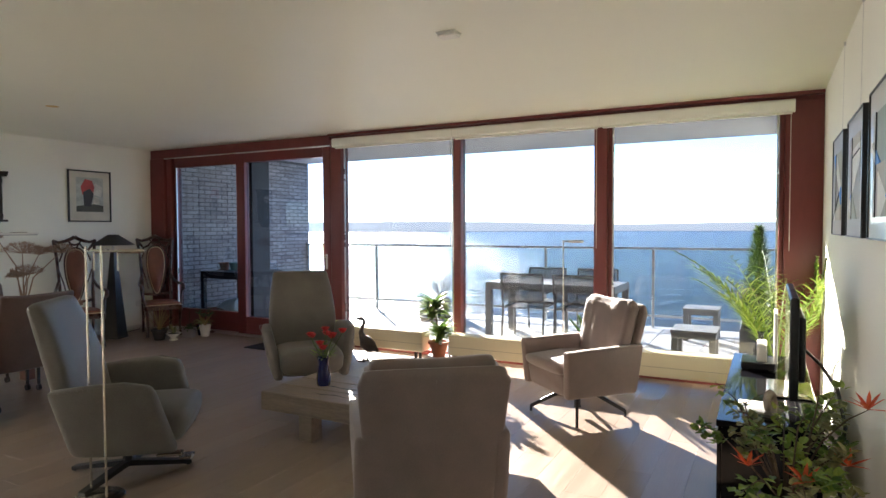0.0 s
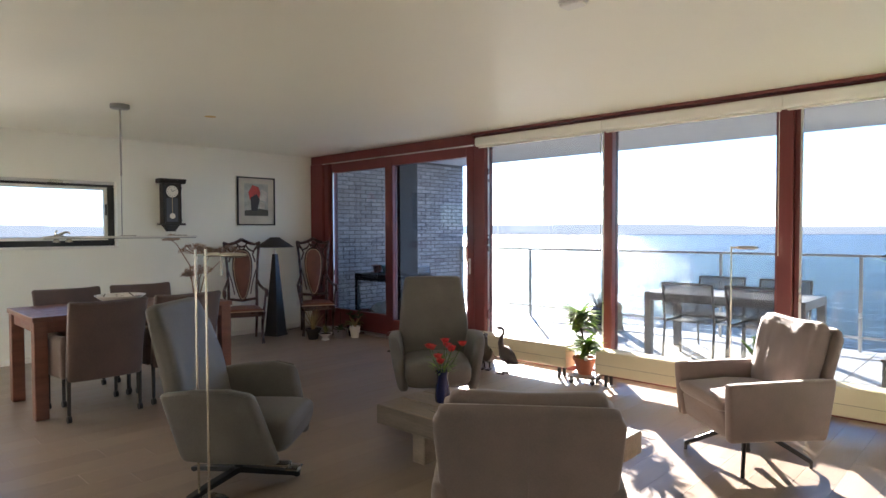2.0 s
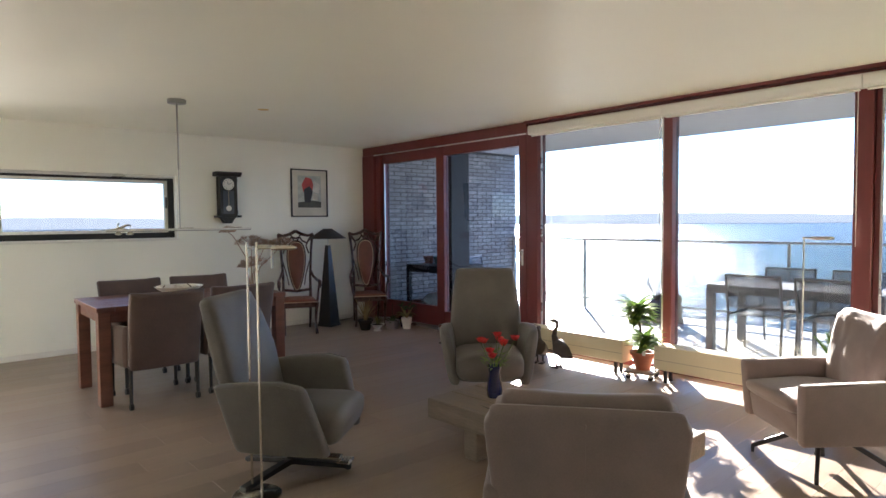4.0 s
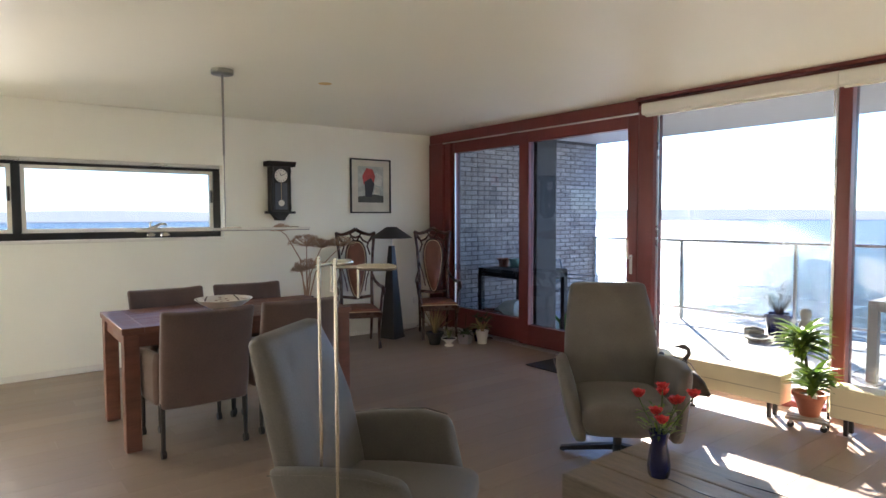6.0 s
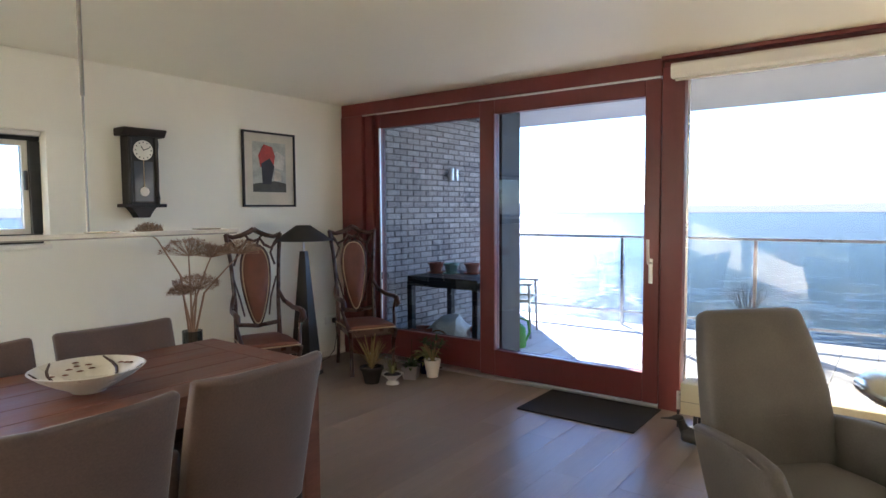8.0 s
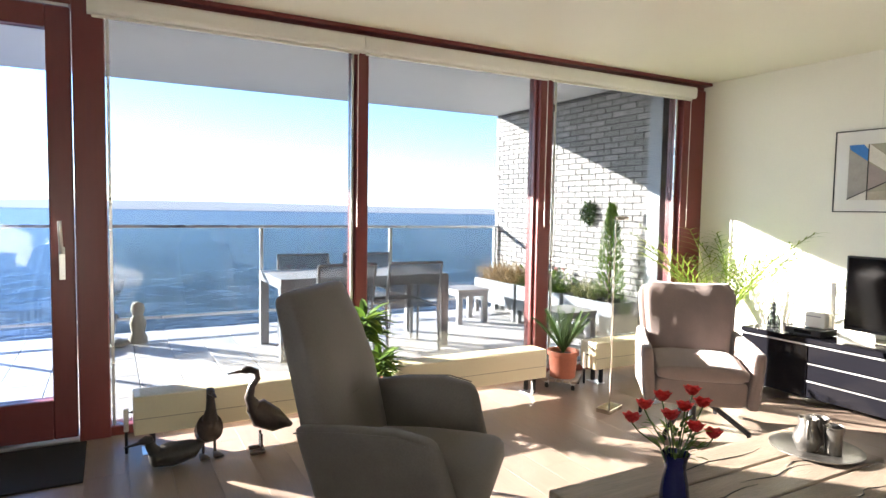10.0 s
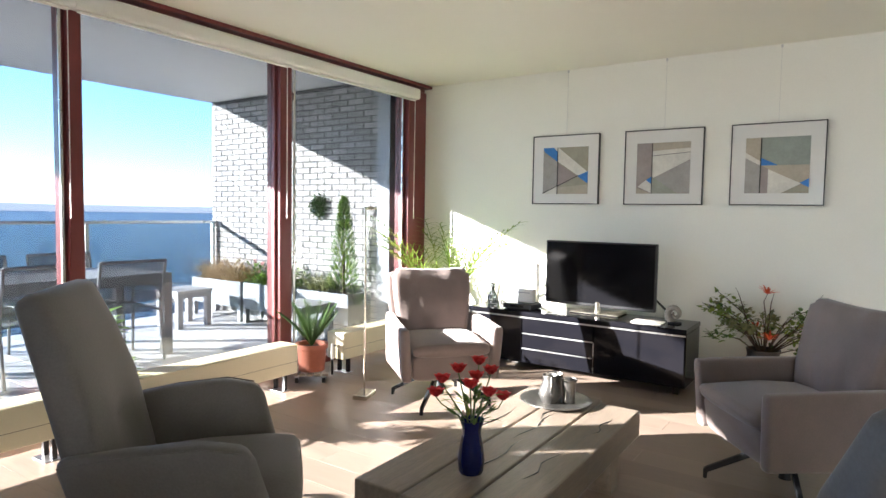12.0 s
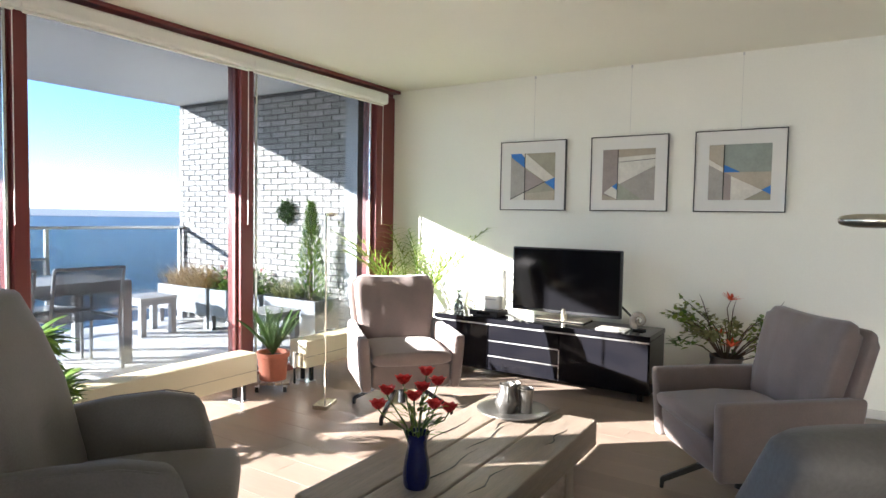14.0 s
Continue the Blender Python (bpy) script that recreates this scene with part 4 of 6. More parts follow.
patch(pic, "cloud_shape", [(0.02, 0.02), (0.15, 0.0), (0.17, 0.12), (0.08, 0.17), (0.0, 0.1)], 0.0153, (0.6, 0.58, 0.52))
patch(pic, "red_shape", [(-0.1, 0.02), (0.04, 0.02), (0.06, 0.12), (0.03, 0.2), (-0.06, 0.22), (-0.12, 0.12)], 0.0166, (0.5, 0.07, 0.06))
patch(pic, "dark_shape", [(-0.08, -0.13), (0.01, -0.13), (0.05, 0.03), (0.0, 0.1), (-0.09, 0.05)], 0.0179, (0.04, 0.035, 0.04))
patch(pic, "pale_shape", [(0.04, -0.1), (0.13, -0.1), (0.12, -0.02), (0.06, 0.0)], 0.0179, (0.6, 0.57, 0.48))

# carved hall chairs
def hall_chair():
    c = thing("hall_chair", "carved mahogany high-back armchair with tan leather panel", "chair", None, "hall chairs beside the obelisk lamp")
    for s in (-1, 1):
        part("back_leg", tube(bmesh.new(), [(-0.3, s * 0.2, 0.0), (-0.25, s * 0.205, 0.2), (-0.23, s * 0.21, 0.42), (-0.25, s * 0.21, 0.7), (-0.29, s * 0.235, 1.05), (-0.33, s * 0.265, 1.26)], [0.018, 0.02, 0.024, 0.02, 0.019, 0.022], 8), "mahog", c, smooth=50)
        part("front_leg", tube(bmesh.new(), [(0.27, s * 0.24, 0.0), (0.235, s * 0.23, 0.12), (0.235, s * 0.235, 0.28), (0.25, s * 0.25, 0.4)], [0.024, 0.017, 0.022, 0.03], 8), "mahog", c, smooth=50)
        arm = part("arm", tube(bmesh.new(), [(-0.25, s * 0.215, 0.78), (-0.2, s * 0.25, 0.7), (-0.05, s * 0.29, 0.66), (0.12, s * 0.3, 0.665), (0.2, s * 0.3, 0.655), (0.225, s * 0.3, 0.61), (0.19, s * 0.3, 0.59)], [0.018, 0.02, 0.02, 0.022, 0.028, 0.026, 0.018], 8), "mahog", c, smooth=50)
        part("arm_support", tube(bmesh.new(), [(0.18, s * 0.3, 0.65), (0.13, s * 0.29, 0.56), (0.19, s * 0.27, 0.46), (0.23, s * 0.25, 0.4)], [0.018, 0.016, 0.018, 0.022], 8), "mahog", arm, smooth=50)
    part("front_rail", B(0.225, 0.262, -0.24, 0.24, 0.34, 0.4, 0.008, 2), "mahog", c)
    part("back_rail", B(-0.25, -0.215, -0.2, 0.2, 0.34, 0.4, 0.008, 2), "mahog", c)
    for s in (-1, 1):
        part("side_rail", prism(bmesh.new(), [(-0.22, s * 0.19), (-0.22, s * 0.215), (0.23, s * 0.25), (0.23, s * 0.225)], "z", 0.345, 0.4, 0.004, 1), "mahog", c)
    part("seat", pad(bmesh.new(), [((-0.23, 0, 0.415), (0, 0.2, 0), (0, 0, 0.022)), ((0, 0, 0.422), (0, 0.225, 0), (0, 0, 0.032)), ((0.255, 0, 0.415), (0, 0.245, 0), (0, 0, 0.024))], 4, 24, 0.015), "tan", c, "brown leather seat", 60)
    pts = [(-0.235, -0.235, 0.41), (0.262, -0.25, 0.41), (0.262, 0.25, 0.41), (-0.235, 0.235, 0.41)]
    part("braid", tube(bmesh.new(), pts[1:3], 0.005, 5), "gold", c), part("braid", tube(bmesh.new(), pts[:2], 0.005, 5), "gold", c), part("braid", tube(bmesh.new(), pts[2:], 0.005, 5), "gold", c)
    ov = []
    for k in range(28):
        a = 2 * math.pi * k / 28
        z = 0.835 + 0.31 * math.sin(a)
        wd = 0.062 + 0.098 * (0.5 + 0.5 * math.sin(a)) ** 0.85
        ov.append((wd * math.copysign(abs(math.cos(a)) ** 0.8, math.cos(a)), z))
    lean = lambda z: -0.235 - (z - 0.5) * 0.11
    bm = bmesh.new()
    loft(bm, [[(lean(z) + d, y * k, 0.84 + (z - 0.84) * k) for y, z in ov] for d, k in ((-0.012, 0.97), (0.012, 1.0), (0.03, 0.8), (0.034, 0.4))])
    part("back_panel", bm, "tan", c, "tan leather back panel", 60)
    loop = [(lean(z) + 0.012, y * 1.02, 0.84 + (z - 0.84) * 1.02) for y, z in ov]
    part("braid", tube(bmesh.new(), loop + loop[:2], 0.006, 6), "gold", c)
    loop = [(lean(z) + 0.004, y * 1.13, 0.84 + (z - 0.84) * 1.07) for y, z in ov]
    part("panel_frame", tube(bmesh.new(), loop + loop[:2], 0.012, 8), "mahog", c, smooth=50)
    part("lower_rail", tube(bmesh.new(), [(-0.24, -0.21, 0.52), (-0.235, 0, 0.5), (-0.24, 0.21, 0.52)], 0.018, 8), "mahog", c, smooth=50)
    crest = bmesh.new()
    for s in (-1, 1):
        tube(crest, [(-0.33, s * 0.275, 1.26), (-0.33, s * 0.2, 1.235), (-0.325, s * 0.12, 1.25), (-0.325, s * 0.05, 1.275), (-0.325, 0, 1.3)], [0.016, 0.018, 0.02, 0.022, 0.024], 8)
        tube(crest, [(-0.33, s * 0.24, 1.2), (-0.32, s * 0.17, 1.14), (-0.315, s * 0.1, 1.17), (-0.315, s * 0.06, 1.22), (-0.32, 0, 1.2)], 0.013, 8)
        tube(crest, [(-0.31, s * 0.2, 1.0), (-0.31, s * 0.16, 1.1), (-0.32, s * 0.2, 1.18), (-0.33, s * 0.25, 1.24)], 0.011, 8)
        tube(crest, [(-0.32, s * 0.02, 1.16), (-0.32, s * 0.06, 1.23), (-0.325, s * 0.1, 1.27)], 0.011, 8)
        tube(crest, [(-0.3, s * 0.21, 0.9), (-0.3, s * 0.15, 0.72), (-0.26, s * 0.12, 0.58)], 0.009, 6)
    part("crest", crest, "mahog", c, "carved openwork crest", 50)
    return c
hc = hall_chair()
for o in hc.children_recursive:
    for v in o.data.vertices:
        v.co.y *= 0.84
hc.matrix_basis = pose(0.5, -1.42, 0, 0, 0, -24)
copy_thing(hc, pose(0.62, -0.41, 0, 0, 0, -28))

ob_l = thing("obelisk_lamp", "black obelisk floor lamp with wide dark shade", "floor lamp", pose(0.38, -0.9, 0, 0, 0, 20))
def frus(bm, r0, z0, r1, z1):
    return loft(bm, [[(r * x, r * y, z) for x, y in ((1, 1), (-1, 1), (-1, -1), (1, -1))] for r, z in ((r0, z0), (r1, z1))])
part("base", frus(bmesh.new(), 0.112, 0, 0.108, 0.03), "blackwood", ob_l)
part("body", frus(bmesh.new(), 0.102, 0.03, 0.026, 1.1), "blackwood", ob_l)
part("neck", tube(bmesh.new(), [(0, 0, 1.1), (0, 0, 1.24)], 0.01, 8), "alu", ob_l)
bm = bmesh.new()
n = 28
prof = [(0.25, 1.195), (0.06, 1.325), (0.056, 1.323), (0.246, 1.192)]
loft(bm, [[(r * math.cos(6.2832 * k / n), r * math.sin(6.2832 * k / n), z) for k in range(n)] for r, z in prof])
part("shade", bm, mat("dark_shade_paper", (0.035, 0.03, 0.028), 0.7), ob_l, "dark pleated shade", 30)

# dried umbels in a glass vase
dv = thing("dried_flowers", "tall dried hogweed umbels in a clear glass floor vase", "dried flowers", pose(0.5, -2.05, 0))
part("vase", lathe(bmesh.new(), [(0.07, 0), (0.07, 0.6), (0.065, 0.6), (0.065, 0.02)], 24), "glass", dv, "clear glass vase", 40)
rng = random.Random(3)
for hx, hy, hz, R in ((-0.1, -0.24, 1.36, 0.1), (-0.08, 0.04, 1.25, 0.2), (0.03, 0.02, 1.0, 0.17), (0.0, 0.42, 1.22, 0.16), (0.06, -0.1, 0.93, 0.09), (-0.05, 0.2, 1.2, 0.15)):
    bm = tube(bmesh.new(), [(0, 0, 0.03), (hx * 0.08, hy * 0.08, 0.6), (hx * 0.25, hy * 0.25, hz - 0.36 if hz > 1.1 else hz - 0.25), (hx * 0.8, hy * 0.8, hz - R), (hx, hy, hz - R * 0.6)], [0.009, 0.008, 0.007, 0.005, 0.004], 6)
    st = part("stem", bm, "dry", dv)
    bm = bmesh.new()
    for k in range(70):
        a, u = rng.random() * 6.283, math.sqrt(rng.random())
        tip = Vector((hx + R * u * math.cos(a), hy + R * u * math.sin(a), hz - 0.5 * R * u * u + rng.uniform(-0.01, 0.01)))
        tube(bm, [(hx, hy, hz - R * 0.6), tip], 0.0016, 3)
        for q in range(12):
            leaf(bm, tip + Vector((rng.uniform(-0.012, 0.012), rng.uniform(-0.012, 0.012), rng.uniform(-0.008, 0.012))), (rng.uniform(-1, 1), rng.uniform(-1, 1), rng.uniform(-0.2, 0.8)), 0.024, 0.015, 0.2, 1)
    part("umbel", bm, "dry", st)

# wall socket with plug
sk = thing("wall_socket", "white double wall socket with black plug", "socket", pose(0.0, -0.25, 0.36))
part("plate", B(0, 0.01, -0.075, 0.075, -0.04, 0.04, 0.004, 1), "white", sk)
part("plug", B(0.01, 0.05, 0.01, 0.05, -0.03, 0.02, 0.008, 2), "black", sk, "black plug")
part("cable", tube(bmesh.new(), [(0.045, 0.03, -0.02), (0.06, 0.03, -0.15), (0.05, 0.0, -0.3), (0.08, -0.1, -0.352), (0.2, -0.4, -0.354)], 0.004, 6), "black", sk)
# ---- television side ----
tc = thing("tv_cabinet", "long low black gloss television cabinet with drawers", "cabinet", pose(7.58, -2.71, 0))
CL, CD = 1.77, 0.44
part("body", B(0.02, CD, 0.0, CL, 0.06, 0.44, 0.003, 1), "gloss", tc)
part("top", B(-0.004, CD + 0.004, -0.004, CL + 0.004, 0.444, 0.478, 0.003, 1), "gloss", tc)
for y in (0.05, CL - 0.1):
    for x in (0.06, CD - 0.08):
        part("foot", B(x, x + 0.04, y, y + 0.04, 0, 0.06), "black", tc)
part("door", B(0.0, 0.018, 0.006, 0.655, 0.07, 0.425, 0.002, 1), "gloss", tc)
part("door", B(0.0, 0.018, 1.262, CL - 0.006, 0.07, 0.425, 0.002, 1), "gloss", tc)
for k, (a, b) in enumerate(((0.07, 0.18), (0.19, 0.302), (0.312, 0.425))):
    d = part("drawer", B(0.0, 0.018, 0.665, 1.255, a, b, 0.002, 1), "gloss", tc)
    if k < 2:
        part("trim_strip", B(-0.006, 0.0, 0.665, 1.255, b - 0.002, b + 0.006), "alu", d, "silver edge strip")
part("trim_strip", B(-0.007, 0.002, 0.0, CL, 0.428, 0.438), "alu", tc, "silver edge strip")
part("trim_strip", B(-0.004, 0.0, 0.656, 0.662, 0.07, 0.3), "alu", tc, "silver edge strip")

tv = thing("television", "flat black television on a silver stand", "television", pose(7.9, -1.96, 0.478))
part("panel", B(-0.01, 0.03, -0.455, 0.455, 0.05, 0.57, 0.008, 2), "black", tv)
part("screen", B(-0.012, -0.01, -0.44, 0.44, 0.075, 0.557), mat("tv_screen", (0.006, 0.006, 0.007), 0.1, bump=0, rvar=0.02, spec=0.35), tv, "dark glossy screen")
part("back_cover", B(0.03, 0.07, -0.25, 0.25, 0.1, 0.45, 0.015, 2), "black", tv)
part("neck", tube(bmesh.new(), [(0.01, 0, 0.012), (0.01, 0, 0.09)], 0.028, 14), "chrome", tv, smooth=50)
part("foot", B(-0.11, 0.12, -0.2, 0.2, 0.0, 0.014, 0.006, 2), "chrome", tv, "silver foot")
cb = tube(bmesh.new(), [(0.07, -0.05, 0.25), (0.14, -0.2, 0.2), (0.2, -0.4, 0.12), (0.22, -0.55, -0.02), (0.2, -0.5, -0.2), (0.2, -0.62, -0.42)], 0.009, 8)
part("cable", cb, "black", tv, "loose black cable")

st = thing("set_top_box", "black set-top box on the television cabinet", "media box", pose(7.74, -1.37, 0.478))
part("case", B(-0.1, 0.1, -0.13, 0.13, 0.006, 0.05, 0.004, 1), "black", st)
part("display", B(-0.1015, -0.1, -0.06, 0.06, 0.018, 0.038), "gloss", st)
for x in (-0.07, 0.07):
    for y in (-0.1, 0.1):
        part("foot", B(x - 0.01, x + 0.01, y - 0.01, y + 0.01, 0, 0.006), "black", st)
rt = thing("white_router", "small white plastic router box standing on the set-top box", "router", pose(7.76, -1.36, 0.528))
part("case", B(-0.03, 0.03, -0.11, 0.11, 0.0, 0.115, 0.012, 3), "white", rt)
part("grille", B(-0.032, -0.03, -0.08, 0.08, 0.08, 0.086), "lilac", rt)
tagged(part("white_card", B(7.83, 7.85, -1.47, -1.2, 0.478, 0.85, 0.002, 1), "wall"), "tall plain white board leaning behind the media boxes", "board")
gl = thing("glass_carafe", "clear glass carafe on the television cabinet", "carafe", pose(7.75, -1.08, 0.478))
part("body", lathe(bmesh.new(), [(0.04, 0), (0.048, 0.02), (0.045, 0.07), (0.02, 0.12), (0.018, 0.17), (0.025, 0.19), (0.022, 0.19), (0.014, 0.16), (0.016, 0.12), (0.04, 0.07), (0.042, 0.02)], 20), "glass", gl, smooth=50)
am = thing("ammonite", "grey coiled ammonite fossil on the television cabinet", "fossil", pose(7.8, -2.58, 0.478, 0, 0, 75))
pts = [(0.055 * (1 - 0.12 * a) * math.cos(a), 0, 0.072 + 0.055 * (1 - 0.12 * a) * math.sin(a)) for a in np.linspace(-1.4, 7, 30)]
bm = tube(bmesh.new(), pts, [0.026 * (1 - 0.026 * k) * (1 + 0.06 * (k % 2)) for k in range(30)], 10)
part("shell", bm, mat("fossil_stone", (0.35, 0.31, 0.26), 0.7, var=0.25, scale=20, bump=0.3), am, smooth=40)
part("stand", B(-0.04, 0.04, -0.03, 0.03, 0.0, 0.012, 0.003, 1), "blackwood", am)
bk = tagged(part("magazine", B(7.66, 7.8, -2.52, -2.3, 0.478, 0.486, 0.002, 1), "ceramic"), "thin pale booklet lying on the cabinet", "booklet")

# three abstract prints
def abstract(y0, label, shapes):
    p = thing("framed_print", label, "picture", pose(W, y0, 0), "abstract prints over the television")
    w, z0, z1 = 0.606, 1.352, 1.945
    for a in ((-w, 0, z1 - 0.007, z1), (-w, 0, z0, z0 + 0.007), (-w, -w + 0.007, z0 + 0.007, z1 - 0.007), (-0.007, 0, z0 + 0.007, z1 - 0.007)):
        part("frame", B(-0.034, -0.006, *a), "black", p)
    part("mount", B(-0.028, -0.008, -w + 0.007, -0.007, z0 + 0.007, z1 - 0.007), mat("white_mount", (0.78, 0.77, 0.73), 0.35, var=0.02, bump=0, coat=0.6), p, "white mount behind glass")
    part("wire", tube(bmesh.new(), [(-0.01, -w / 2, z1), (-0.006, -w / 2, 2.49)], 0.0012, 4), "alu", p)
    part("hook", B(-0.012, 0.0, -w / 2 - 0.006, -w / 2 + 0.006, 2.475, 2.495), "alu", p)
    u = lambda q: (-0.1 - 0.41 * q[0], 1.84 - 0.4 * q[1])
    for k, (nm, col, poly) in enumerate(shapes):
        part(nm, prism(bmesh.new(), [u(q) for q in poly], "x", -0.0292 - 0.0006 * k, -0.028), mat(nm + "_paint", col, 0.6, var=0.12, scale=14, fine=60, bump=0.03), p)
SQ = [(0, 0), (1, 0), (1, 1), (0, 1)]
OL, BE, BL_, CR, GR, MA, LN = (0.36, 0.34, 0.26), (0.46, 0.41, 0.32), (0.05, 0.22, 0.62), (0.7, 0.68, 0.61), (0.38, 0.36, 0.33), (0.34, 0.29, 0.27), (0.03, 0.03, 0.03)
abstract(-1.238, "framed abstract print of olive and blue wedges with diagonal", [
    ("olive_field", OL, SQ), ("grey_wedge", GR, [(0, 0.08), (0.33, 0.32), (0.33, 1), (0, 1)]), ("warm_grey_wedge", MA, [(0.33, 0.33), (0.78, 0.62), (0.33, 0.85)]),
    ("cream_band", CR, [(0.2, 0.0), (0.34, 0.0), (1, 0.54), (0.8, 0.62), (0.33, 0.3)]), ("blue_wedge", BL_, [(0, 0), (0.24, 0), (0.33, 0.1), (0.33, 0.31), (0.02, 0.08)]),
    ("blue_corner", BL_, [(0.77, 0.62), (1, 0.52), (1, 0.78)]), ("cream_sliver", CR, [(0, 1), (0.33, 0.83), (0.33, 1)]), ("beige_field", BE, [(0.34, 0.86), (1, 0.8), (1, 1), (0.34, 1)]),
    ("line", LN, [(0.322, 0), (0.335, 0), (0.335, 1), (0.322, 1)]), ("diagonal_line", LN, [(0, 0.975), (0.8, 0.6), (0.8, 0.612), (0, 0.99)])])
abstract(-2.058, "framed abstract print of grey and cream triangles", [
    ("grey_field", GR, SQ), ("mauve_column", MA, [(0, 0), (0.3, 0), (0.3, 1), (0, 1)]), ("beige_band", BE, [(0.3, 0), (1, 0), (1, 0.12), (0.3, 0.16)]),
    ("cream_field", CR, [(0.3, 0.16), (1, 0.12), (1, 0.34), (0.3, 0.7)]), ("sage_wedge", (0.35, 0.36, 0.29), [(0.3, 0.66), (0.78, 1), (0.3, 1)]), ("beige_corner", BE, [(0, 0.88), (0.3, 1), (0, 1)]),
    ("cream_wedge", CR, [(0.03, 0.86), (0.2, 0.72), (0.3, 0.82), (0.3, 0.99)]), ("blue_wedge", BL_, [(0.19, 0.73), (0.3, 0.66), (0.3, 0.81)]),
    ("line", LN, [(0.29, 0), (0.302, 0), (0.302, 1), (0.29, 1)]), ("thin_line", LN, [(0.3, 0.25), (1, 0.2), (1, 0.208), (0.3, 0.258)])])
abstract(-2.853, "framed abstract print of sage, sand and blue wedges", [
    ("grey_field", GR, SQ), ("brown_wedge", BE, [(0, 0), (0.24, 0), (0.24, 0.42), (0, 0.26)]), ("sage_field", (0.3, 0.34, 0.3), [(0.25, 0), (1, 0), (1, 0.5), (0.25, 0.5)]),
    ("sand_band", BE, [(0.25, 0.5), (1, 0.5), (1, 0.78), (0.86, 0.82), (0.3, 0.54)]), ("mauve_strip", MA, [(0.25, 0.5), (0.37, 0.56), (0.37, 1), (0.25, 1)]),
    ("cream_wedge", CR, [(0.37, 0.57), (0.88, 0.83), (0.58, 1), (0.37, 1)]), ("sand_corner", OL, [(0.88, 0.84), (1, 0.9), (1, 1), (0.58, 1)]), ("cream_bar", CR, [(0, 0.26), (0.24, 0.42), (0.24, 0.5), (0, 0.36)]),
    ("blue_wedge", BL_, [(0.25, 0.36), (0.52, 0.5), (0.25, 0.5)]), ("blue_corner", BL_, [(0.86, 0.82), (1, 0.74), (1, 0.9)]), ("line", LN, [(0.24, 0), (0.255, 0), (0.255, 1), (0.24, 1)])])

# ---- plants, birds ----
def pot(p, r0, r1, h, material, z=0.0, rim=0.012, label=""):
    part("pot", lathe(bmesh.new(), [(r0, z), (r0 + 0.3 * (r1 - r0), z + h * 0.3), (r1 * 0.99, z + h * 0.8), (r1, z + h * 0.82), (r1 + rim, z + h * 0.84), (r1 + rim, z + h), (r1 - 0.008, z + h), (r1 - 0.012, z + h * 0.85)], 28), material, p, label, 40)
    part("soil", lathe(bmesh.new(), [(r1 - 0.006, z + h * 0.84), (r1 * 0.5, z + h * 0.87), (0.005, z + h * 0.88)], 20), "soil", p)
def trolley(p, r, h):
    for k in range(5):
        part("slat", B(-r, r, -r + k * r * 0.42, -r + k * r * 0.42 + r * 0.34, h - 0.018, h, 0.003, 1), "beam", p)
    for x, y in ((-r * 0.75, -r * 0.75), (r * 0.75, -r * 0.75), (-r * 0.75, r * 0.75), (r * 0.75, r * 0.75)):
        part("castor", tube(bmesh.new(), [(x, y - 0.012, 0.022), (x, y + 0.012, 0.022)], 0.022, 12), "black", p)
        part("castor_fork", B(x - 0.01, x + 0.01, y - 0.015, y + 0.015, 0.03, h - 0.018), "alu", p)
def rosette(bm, c, n, l, w, up0, up1, droop, rng, tip=0.0, seg=4):
    for k in range(n):
        a, u = k * 2.39996 + rng.random() * 0.3, k / n
        leaf(bm, c + Vector((0, 0, rng.uniform(-0.01, 0.02))), (math.cos(a), math.sin(a), up0 + (up1 - up0) * u), l * rng.uniform(0.8, 1.1), w, droop, seg, 0.3, tip)
tr = thing("plant_trolley", "slatted wooden plant trolley on black castors", "plant trolley", pose(4.8, -0.35, 0, 0, 0, 15), "plant trolleys by the radiators")
trolley(tr, 0.13, 0.075)
dr_ = thing("dracaena", "leafy green dracaena in a terracotta pot on a trolley", "potted plant", pose(4.8, -0.35, 0.075))
pot(dr_, 0.06, 0.1, 0.16, "terra")
rng = random.Random(4)
part("trunk", tube(bmesh.new(), [(0, 0, 0.13), (-0.02, 0.01, 0.3), (-0.05, 0.0, 0.48)], 0.011, 8), "stem", dr_)
bm = bmesh.new()
for k in range(7):
    rosette(bm, Vector((-0.05, 0, 0.42 + 0.02 * k)), 14, 0.215, 0.05, -0.1, 1.1, 0.7, rng)
part("upper_crown", bm, "leaf", dr_)
bm = bmesh.new()
for k in range(6):
    rosette(bm, Vector((0.04, -0.03, 0.18 + 0.02 * k)), 14, 0.185, 0.045, 0.0, 1.2, 0.7, rng)
part("lower_crown", bm, "leaf", dr_)
part("plant_tag", B(0.06, 0.09, -0.112, -0.11, 0.15, 0.19), "white", dr_, "white plant tag")
copy_thing(tr, pose(6.37, -0.32, 0, 0, 0, 40))
cy = thing("cycad", "sago palm with stiff dark fronds in a terracotta pot", "potted plant", pose(6.37, -0.32, 0.075))
pot(cy, 0.095, 0.108, 0.2, "terra")
rng = random.Random(8)
